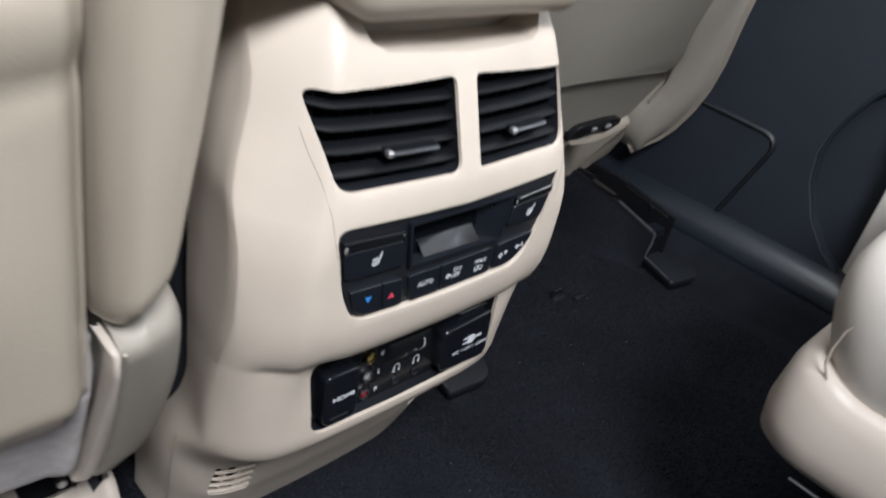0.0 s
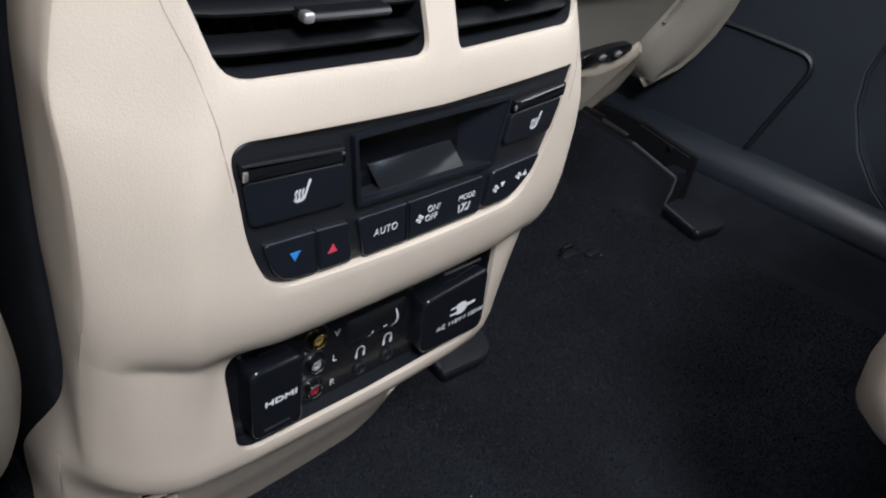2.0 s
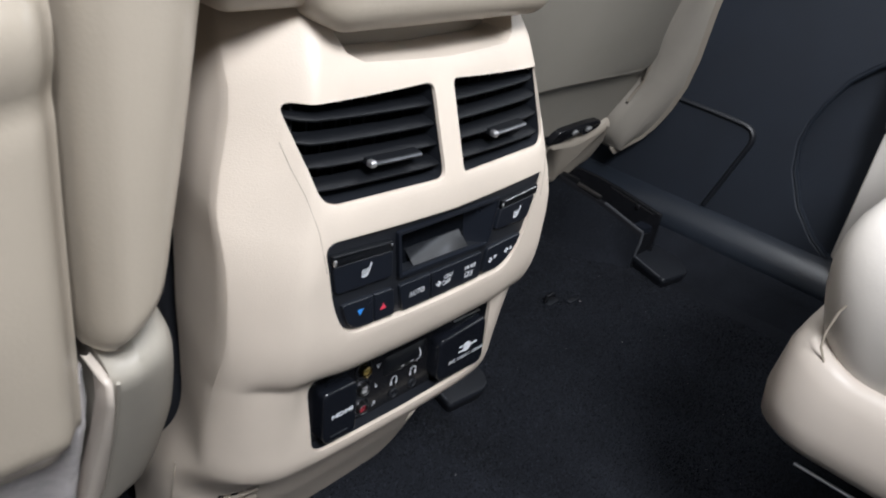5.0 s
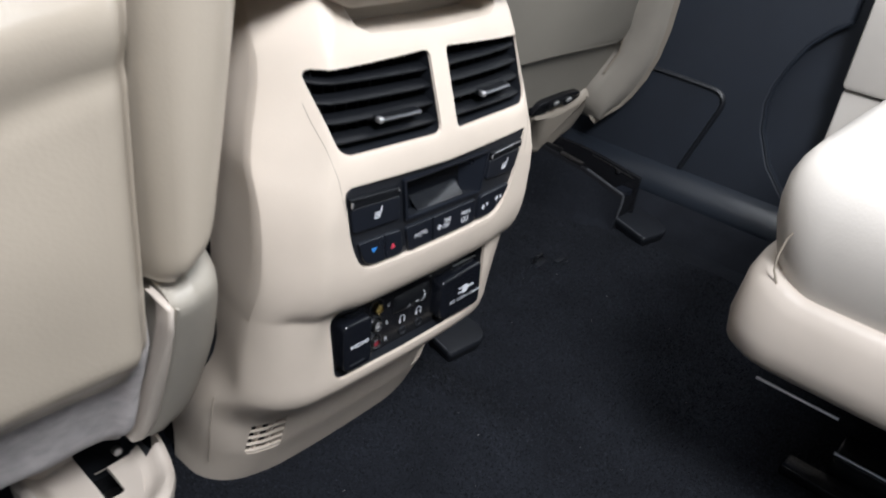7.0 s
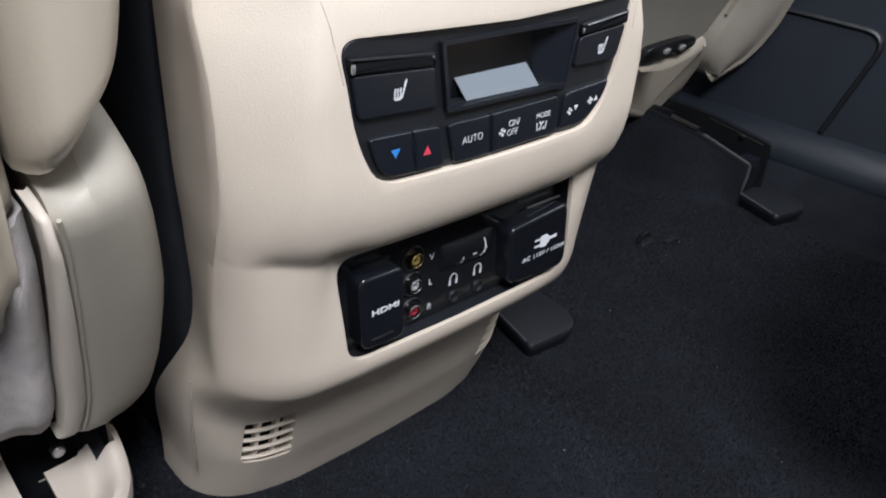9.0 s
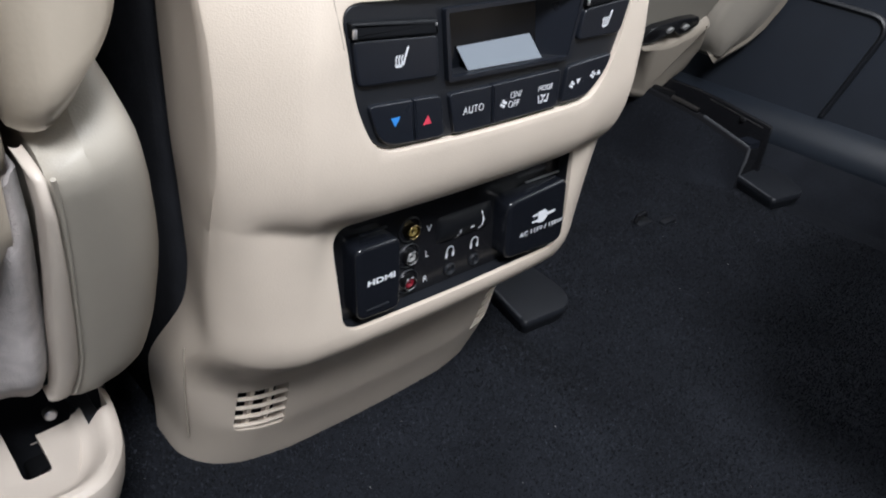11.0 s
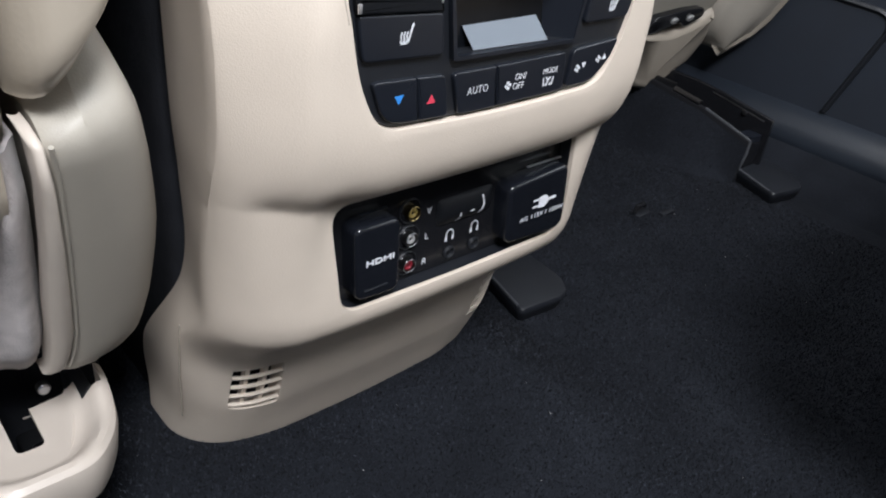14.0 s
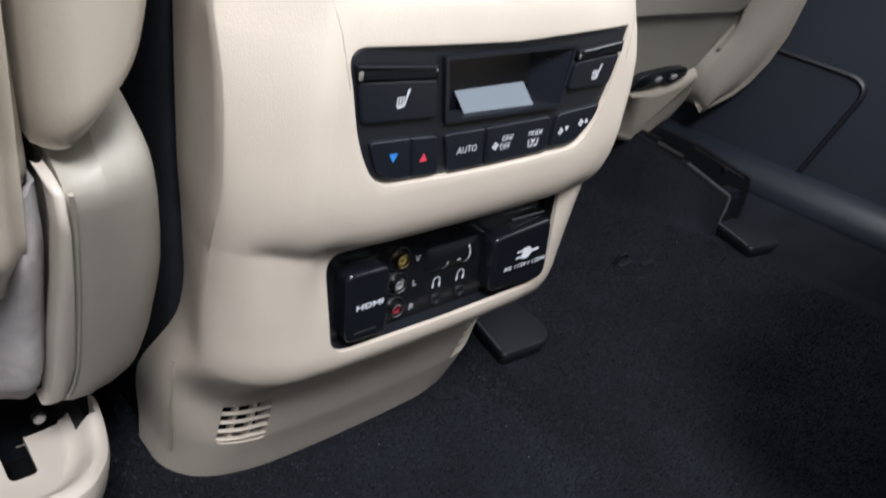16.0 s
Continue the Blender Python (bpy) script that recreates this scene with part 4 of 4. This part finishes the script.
rings = []
for z in [0.150, 0.1515, 0.155, 0.160] + ramp(0.168, 0.36, 24):
    pull = 0.010 * (1 - smooth(0.149, 0.163, z))
    a, b, y = -0.1985, cover_right(z) + 0.0028 - pull, cover_rear(z) + pull
    ring = [(a, y + 0.03), (a, y + 0.003), (a + 0.004, y), (a + 0.014, y + 0.0005), (b - 0.022, y + 0.0022), (b - 0.014, y + 0.0050), (b - 0.008, y + 0.0085), (b - 0.004, y + 0.013), (b - 0.001, y + 0.019), (b, y + 0.026), (b + 0.001, y + 0.045), (b - 0.001, y + 0.08), (b - 0.006, y + 0.13), (a, y + 0.13)]
    slope = 0.14 * (1 - smooth(0.150, 0.21, z))
    top = smooth(0.300, 0.340, z)
    rings.append([(px, py + 0.022 * top * (b - px) / (b - a), z + slope * (px - a) * -0.25 - 0.018 * top * (b - px) / (b - a)) for px, py in ring])
part("side_cover", loft(rings), shaded_cover, seat, "rounded beige plastic hinge cover", 50)
rows = []
blade = [(0.3100, -0.1998, 0.012), (0.3085, -0.1996, 0.005), (0.3055, -0.1988, 0.0005), (0.287, -0.1970, -0.002), (0.256, -0.1956, -0.003), (0.2186, -0.1947, -0.003), (0.192, -0.1944, -0.0025), (0.176, -0.1962, -0.0015), (0.166, -0.1985, 0.0), (0.162, -0.2015, 0.003)]
for z, x, d in blade:
    wide = 0.0042 + 0.0055 * smooth(0.30, 0.20, z) - 0.003 * smooth(0.180, 0.162, z)
    y = cover_rear(z) + d - 0.002
    rows.append([(x - wide * q, y + 0.003 * (abs(q - 0.5) * 2) ** 2.5, z) for q in (0, 0.08, 0.2, 0.5, 0.8, 0.92, 1)])
part("cover_blade", slab(rows, 0.012), smooth_plastic, seat, "", 70)
welt_line = [(0.0018 + x, cover_rear(z) - 0.0002, z) for z, x, d in blade[2:-1]]
part("cover_welt", tube(welt_line, 0.0010), shaded_cover, seat)
rows = []
for z in ramp(0.164, 0.300, 20):
    y = 0.036 + 0.44 * max(0.0, 0.276 - z) * smooth(0.40, 0.25, z) + 0.010 * smooth(0.184, 0.164, z)
    rows.append([(x, y - 0.006 * math.exp(-((x + 0.214) / 0.006) ** 2) + 0.010 * smooth(-0.2085, -0.2030, x) + 0.002 * noise.noise((x * 40, z * 40, 1)), z) for x in ramp(-0.2025, -0.30, 36) + ramp(-0.32, -0.62, 8)])
part("lower_felt", slab(rows, 0.02), felt, seat, "fuzzy grey felt under the pocket", 80)
part("dark_frame", boxed((-0.62, 0.165, 0.03), (-0.165, 0.55, 0.30), 0.01), shadow_grey, seat)
part("seat_rail", boxed((-0.222, 0.10, 0.02), (-0.188, 0.60, 0.06), 0.004), rail_black, seat)
part("track_bolt", boxed((-0.217, 0.118, 0.070), (-0.205, 0.135, 0.076), 0.002), jack_metal, seat)

# rail end cap: a shoe with a dished top and two cut-outs, on a narrower skirt
def cap_ring(z, inward, back=0.0):
    d = inward
    rim = rounded([(-0.258 + d, 0.146 - d * 0.1), (-0.254 + d, 0.082 + d * 0.5), (-0.228 + d * 0.5, 0.060 + d), (-0.186 - d * 0.5, 0.060 + d), (-0.168 - d, 0.080 + d * 0.5), (-0.162 - d, 0.106), (-0.164 - d, 0.146 - d * 0.1)],
                  [0.002, 0.014, 0.010, 0.010, 0.014, 0.014, 0.002], 5)
    tilt = 0.011 if z > 0.1 else 0.0
    return [(x, y + back * smooth(0.12, 0.06, y), z + tilt * smooth(0.085, 0.12, y) * smooth(-0.215, -0.172, x)) for x, y in rim]


cap_bm = loft([cap_ring(0.1030, 0.0195), cap_ring(0.1030, 0.008), cap_ring(0.098, 0.0055), cap_ring(0.084, 0.0065, 0.003), cap_ring(0.084, 0.004, 0.003), cap_ring(0.096, 0.0015, 0.001), cap_ring(0.111, 0.0), cap_ring(0.1155, 0.0006), cap_ring(0.1180, 0.003),
               cap_ring(0.1185, 0.006), cap_ring(0.1172, 0.0085), cap_ring(0.1140, 0.0115), cap_ring(0.1105, 0.0145), cap_ring(0.1085, 0.0175), cap_ring(0.1078, 0.020)])
cap_bm.transform(seat.matrix_basis.inverted())
cap = part("rail_cap", cap_bm, smooth_plastic, seat, "dished beige plastic rail end cap", 50)
notches = [plate(q, -0.14, -0.05 if k == 1 else -0.085) for k, q in enumerate((
    [(-0.1775, 0.1065), (-0.1665, 0.1065), (-0.1665, 0.16), (-0.1775, 0.16)],
    rounded([(-0.2145, 0.0945), (-0.2007, 0.0945), (-0.2007, 0.17), (-0.2145, 0.17)], [0.004, 0.003, 0.0, 0.0], 4),
    [(-0.206, 0.1213), (-0.150, 0.1170), (-0.150, 0.18), (-0.206, 0.18)]))]
for bm in notches:
    for v in bm.verts:
        v.co = Vector((v.co.x, v.co.z, -v.co.y))
    bmesh.ops.recalc_face_normals(bm, faces=bm.faces)
cut(cap, notches)
notch_bm = boxed((-0.1765, 0.112, 0.070), (-0.1672, 0.150, 0.108), 0.001)
notch_bm.transform(seat.matrix_basis.inverted())
part("cap_latch", notch_bm, edge_grey, seat, "dark taupe latch in the cut-out")
stud_bm = plate([(-0.1915 + 0.0036 * math.cos(radians(a)), 0.1215 + 0.0036 * math.sin(radians(a))) for a in range(0, 360, 30)], 0.119, 0.124, 0.0015)
stud_bm.transform(seat.matrix_basis.inverted())
part("bolt", stud_bm, chrome, seat, "dull steel bolt head")

# ---- far front seat ----
far_seat = thing("front_seat", "beige leather front seat back, darkened for shade, seen low from behind", "seat", "front seats")


def far_back(x, z):
    return 0.345 - 0.45 * (z - 0.13) - 0.6 * max(0.0, x - 0.67)


def bowed(poly, lift, thick, bevel=0.003):
    return plate(poly, -lift, -lift + thick, bevel, far_back)


part("back_panel", bowed(rounded([(0.16, 0.268), (0.45, 0.283), (0.652, 0.280), (0.657, 0.305), (0.634, 0.338), (0.613, 0.385), (0.58, 0.75), (0.16, 0.75)], [0.01, 0.05, 0.02, 0.02, 0.02, 0.03, 0.02, 0.02], 5), 0.012, 0.12, 0.008), shaded_leather, far_seat)
part("lower_back", bowed([(0.16, 0.185), (0.655, 0.192), (0.672, 0.262), (0.655, 0.290), (0.16, 0.280)], 0.0, 0.05, 0.004), shaded_leather, far_seat)
rows = []
edge_in = [(0.613, 0.400), (0.626, 0.354), (0.643, 0.3206), (0.672, 0.2643), (0.668, 0.230), (0.665, 0.2087), (0.666, 0.180), (0.690, 0.150)]
edge_out = [(0.690, 0.410), (0.700, 0.376), (0.7245, 0.3036), (0.735, 0.260), (0.738, 0.2228), (0.735, 0.190), (0.728, 0.1681), (0.704, 0.1367)]
for (ax, az), (bx, bz) in zip(edge_in, edge_out):
    row = []
    for q in ramp(0, 1, 9):
        x, z = ax + (bx - ax) * q, az + (bz - az) * q
        row.append((x, far_back(x, z) - 0.016 * math.sin(math.pi * min(1, q * 1.0 + 0.05)) * 0.8 - 0.006, z))
    rows.append(row)
part("side_shield", slab(rows, 0.06), shaded_trim, far_seat, "curved beige plastic side shield", 60)
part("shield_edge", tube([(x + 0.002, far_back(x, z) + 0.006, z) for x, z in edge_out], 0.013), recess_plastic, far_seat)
# taupe darkens this cover for the shade that it lies in
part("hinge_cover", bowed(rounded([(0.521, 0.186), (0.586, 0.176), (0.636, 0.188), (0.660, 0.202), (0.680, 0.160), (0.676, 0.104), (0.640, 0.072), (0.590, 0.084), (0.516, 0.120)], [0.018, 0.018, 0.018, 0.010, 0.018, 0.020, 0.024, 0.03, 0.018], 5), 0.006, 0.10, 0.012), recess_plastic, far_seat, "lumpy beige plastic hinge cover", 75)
part("hinge_hole", bowed(rounded([(0.516, 0.180), (0.531, 0.203), (0.586, 0.207), (0.622, 0.206), (0.632, 0.192), (0.601, 0.180), (0.586, 0.190), (0.546, 0.178)], 0.008, 4), 0.0095, 0.04, 0.002), gloss_black, far_seat, "dark hollow above the hinge cover")
for x in (0.566, 0.598):
    part("bolt", bowed([(x + 0.0055 * math.cos(radians(a)), 0.1945 + 0.0042 * math.sin(radians(a))) for a in range(0, 360, 40)], 0.0135, 0.006, 0.0012), white_insert, far_seat, "pale zinc bolt head")
part("shield_seam", tube([(x - 0.003, far_back(x, z) - 0.0085, z) for x, z in edge_in[:5]], 0.0022), recess_plastic, far_seat)
part("dark_frame", boxed((0.20, 0.42, 0.03), (0.70, 0.80, 0.25), 0.01), shadow_grey, far_seat)

# shears and shifts the far seat's parts to fit the camera's view
VIEW_FIT = Matrix(((1.006, 0.0181, -0.1103, 0.0375), (-0.0319, 0.9677, -0.0195, 0.0083), (0.0152, 0.0319, 1.0471, -0.0329), (0, 0, 0, 1)))
for ob in far_seat.children:
    ob.data.transform(VIEW_FIT)


def seat_rail(x0, x1, tail, plan):
    """A floor rail: open channel between two walls, bright runner, end riser and flat foot cover."""
    rail = part("seat_rail", boxed((x0 + 0.004, tail + 0.004, 0.004), (x1 - 0.003, 0.80, 0.040), 0.003), gloss_black, far_seat, "black steel seat rail")
    climb = lambda y: rail_height(y, tail)
    right = lambda y: 0.0825 + min(0.014, (y - tail) * 0.15)
    wall = []
    for y in ramp(tail, 0.75, 24):
        h = climb(y)
        wall.append([(x0 - 0.004, y, -0.002), (x0 + 0.005, y, -0.002), (x0 + 0.005, y, h - 0.0015), (x0 + 0.0035, y, h), (x0 + 0.0005, y, h), (x0 - 0.0015, y, h - 0.0015), (x0 - 0.003, y, h - 0.006)])
    part("inner_wall", loft(wall), dark_cavity, rail, "", 30)
    # painted highlight along the wall's rounded top
    part("wall_glint", tube([(x0 + 0.001, y, climb(y)) for y in ramp(tail, tail + 0.072, 6)], 0.0021), edge_grey, rail)
    part("outer_wall", loft([[(x1 - 0.004, y, 0.0), (x1 + 0.002, y, 0.0), (x1 + 0.002, y, right(y) - 0.002), (x1, y, right(y)), (x1 - 0.003, y, right(y)), (x1 - 0.004, y, right(y) - 0.0015)] for y in ramp(tail - 0.006, 0.75, 16)]), gloss_black, rail, "", 30)
    part("runner", tube([(x0 + 0.002, y, climb(y) + 0.0015) for y in ramp(tail + 0.082, tail + 0.125, 5)], 0.0042), jack_metal, rail, "bare metal runner")
    part("runner", boxed((x0 + 0.002, tail + 0.125, climb(tail + 0.125) - 0.005), (x0 + 0.008, 0.70, climb(tail + 0.2)), 0.001), rail_black, rail)
    part("lip", tube([(x1 - 0.0035, y, right(y) - 0.0065) for y in ramp(tail + 0.004, tail + 0.085, 6)], 0.0011), jack_metal, rail)
    part("lip_clip", boxed((x1 - 0.008, tail + 0.030, right(tail) - 0.007), (x1 - 0.004, tail + 0.036, right(tail) - 0.001), 0.001), jack_metal, rail)
    (ax, ay), (bx, by) = plan[0], plan[-1]
    riser = [[(ax, ay - 0.003, 0.012), (x1 + 0.006, ay - 0.004, 0.012), (x1 + 0.006, ay + 0.003, 0.012), (ax, ay + 0.003, 0.012)],
             [(x0 - 0.003, tail - 0.002, 0.040), (x1 + 0.002, tail - 0.004, 0.040), (x1 + 0.002, tail + 0.003, 0.040), (x0 - 0.003, tail + 0.003, 0.040)],
             [(x0 - 0.001, tail - 0.001, 0.0555), (x1 + 0.001, tail - 0.003, 0.050), (x1 + 0.001, tail + 0.003, 0.050), (x0 - 0.001, tail + 0.003, 0.0555)]]
    part("riser", loft(riser), gloss_black, rail)
    # lighter strip painted as the riser's highlight
    part("riser_glint", tube([(ax, ay - 0.003, 0.018), (x0 - 0.003, tail - 0.002, 0.040), (x0, tail - 0.001, 0.0575)], 0.0019), edge_grey, rail)
    block = rounded([(x0 + 0.008, tail + 0.003), (x1 - 0.007, tail - 0.001), (x1 - 0.006, tail + 0.020), (x0 + 0.010, tail + 0.022)], 0.004, 3)
    part("end_block", loft([[(x, y, z) for x, y in block] for z in (0.030, 0.056, 0.060)]), key_black, rail, "", 30)
    rim = rounded(plan, [0.003, 0.007, 0.016, 0.016, 0.004], 5)
    cx, cy = sum(p[0] for p in rim) / len(rim), sum(p[1] for p in rim) / len(rim)
    y0, y1 = min(p[1] for p in plan), max(p[1] for p in plan)
    rings = []
    for z, f in ((-0.003, 0.86), (0.004, 0.93), (0.0095, 0.985), (0.0125, 1.0), (0.0150, 0.99), (0.0165, 0.97), (0.0170, 0.93)):
        rings.append([(cx + (x - cx) * f, cy + (y - cy) * f, z + (0.002 * (y - y0) / (y1 - y0) if z > 0 else 0)) for x, y in rim])
    part("foot_cover", loft(rings), soft_black, rail, "flat black plastic foot cover", 30)
    # lighter strip painted as the highlight of the foot cover's rim
    part("foot_glint", tube([(plan[0][0] + 0.001, plan[0][1] - 0.004, 0.0185), (plan[1][0] + 0.0035, plan[1][1] + 0.008, 0.0165)], 0.0016), edge_grey, rail)


seat_rail(*RAILS[0], [(0.660, 0.178), (0.639, 0.112), (0.698, 0.100), (0.722, 0.132), (0.728, 0.176)])
seat_rail(*RAILS[1], [(0.213, 0.205), (0.193, 0.117), (0.250, 0.112), (0.266, 0.130), (0.270, 0.205)])

# ---- second-row seat ----
rear_seat = thing("second_row_seat", "beige leather second-row seat on a moulded plastic base", "seat")
rear_seat.location = (0.0, 0.002, 0.0)


def rear_ring(z, inset_by, front=0.0, side=0.0):
    pts = rounded([(0.166 + inset_by + side, -0.80), (0.166 + inset_by + side, -0.154 - inset_by - front), (0.70 - inset_by, -0.154 - inset_by - front), (0.70 - inset_by, -0.80)], [0.01, 0.045, 0.045, 0.01], 9)
    return [(x, y, z + 0.018 + 0.016 * smooth(-0.215, -0.160, y) * smooth(0.19, 0.25, z)) for x, y in pts]


part("base_shell", loft([rear_ring(0.180, 0.020), rear_ring(0.186, 0.008), rear_ring(0.194, 0.002), rear_ring(0.210, 0.0), rear_ring(0.235, 0.003), rear_ring(0.246, 0.007), rear_ring(0.2515, 0.012), rear_ring(0.253, 0.017),
                         rear_ring(0.250, 0.022), rear_ring(0.240, 0.025)]), smooth_plastic, rear_seat, "smooth beige plastic seat base", 60)
part("cushion", loft([rear_ring(z, d) for z, d in ((0.215, 0.030), (0.240, 0.020), (0.260, 0.013), (0.280, 0.008), (0.298, 0.006), (0.315, 0.0065), (0.328, 0.010), (0.340, 0.016), (0.350, 0.026), (0.358, 0.042), (0.364, 0.066), (0.368, 0.10), (0.369, 0.16))]),
     leather, rear_seat, "padded beige leather seat cushion", 80)
welt = [(0.1790, -0.188, 0.270), (0.1772, -0.181, 0.284), (0.1765, -0.180, 0.296), (0.1770, -0.182, 0.312), (0.1775, -0.189, 0.328), (0.1790, -0.201, 0.339), (0.1810, -0.217, 0.3455), (0.1830, -0.24, 0.350), (0.1840, -0.40, 0.353), (0.1840, -0.75, 0.353)]
part("piping", tube(welt, 0.0009), vinyl, rear_seat)
part("under_frame", boxed((0.43, -0.78, 0.03), (0.66, -0.24, 0.198), 0.01), dark_cavity, rear_seat)
part("release_rod", tube([(0.185, -0.196, 0.187), (0.185, -0.261, 0.187)], 0.0012), steel, rear_seat)
floor_rail = part("floor_rail", boxed((0.360, -0.80, 0.0), (0.410, -0.258, 0.030), 0.005), rail_black, rear_seat, "black steel floor rail")
part("rail_edge", tube([(0.362, -0.2585, 0.031), (0.3625, -0.33, 0.031), (0.3625, -0.5, 0.031)], 0.0016), steel, floor_rail)
part("rail_cover", boxed((0.326, -0.80, -0.002), (0.353, -0.222, 0.012), 0.004), rail_black, floor_rail)

# ---- small things on the carpet ----
clip = thing("floor_clip", "small black plastic clip set in the carpet", "clip", at=(0, 0, 0))
cx, cy = 0.473, 0.189
part("base", boxed((cx - 0.013, cy - 0.008, -0.002), (cx + 0.013, cy + 0.008, 0.003), 0.002), soft_black, clip)
part("hook", tube([(cx - 0.012, cy, 0.004), (cx - 0.010, cy, 0.012), (cx, cy - 0.002, 0.014), (cx + 0.006, cy, 0.009)], 0.0028), gloss_black, clip)
part("tongue", boxed((cx + 0.016, cy - 0.022, 0.0), (cx + 0.040, cy - 0.014, 0.004), 0.001), soft_black, clip)

# cut pile of the carpet round the console
draw = np.random.default_rng(11)
count = 320000
tx, ty = draw.uniform(-0.28, 0.66, count), draw.uniform(-0.28, 0.36, count)
keep = ~((np.abs(tx) < 0.112) & (ty > 0.135))
tx, ty = tx[keep], ty[keep]
count = len(tx)
tz = np.array([lie(x, y) for x, y in zip(tx, ty)]) - 0.0004
turn, tall, wide = draw.uniform(0, 2 * np.pi, count), draw.uniform(0.0012, 0.0030, count), draw.uniform(0.00035, 0.00075, count)
lx, ly = draw.normal(0, 0.0010, count), draw.normal(0, 0.0010, count)
corners = np.empty((count, 3, 3))
corners[:, 0] = np.stack([tx - wide * np.cos(turn), ty - wide * np.sin(turn), tz], 1)
corners[:, 1] = np.stack([tx + wide * np.cos(turn), ty + wide * np.sin(turn), tz], 1)
corners[:, 2] = np.stack([tx + lx, ty + ly, tz + tall], 1)
pile_mesh = bpy.data.meshes.new("carpet_pile")
pile_mesh.from_pydata(corners.reshape(-1, 3).tolist(), [], np.arange(count * 3).reshape(-1, 3).tolist())
pile_mesh.materials.append(pile)
tagged(new("carpet_pile", pile_mesh), "short black pile of the floor carpet", "carpet", kind="stuff")

lint_bm = bmesh.new()
rng = random.Random(5)
for _ in range(70):
    x, y = rng.uniform(-0.15, 0.60), rng.uniform(-0.25, 0.25)
    if abs(x) < 0.14 and y > 0.09:
        continue
    z = lie(x, y) + 0.0022
    r = rng.uniform(0.0003, 0.0007)
    v = [lint_bm.verts.new((x + rng.uniform(-r, r), y + rng.uniform(-r, r), z + rng.uniform(0, r * 1.5))) for _ in range(4)]
    for a, b, c in ((0, 1, 2), (0, 2, 3), (0, 3, 1), (1, 3, 2)):
        lint_bm.faces.new((v[a], v[b], v[c]))
lint = new("lint", mesh_of("lint", lint_bm, lint_white, False))
tagged(lint, "pale specks of lint on the black carpet", "lint", kind="stuff")
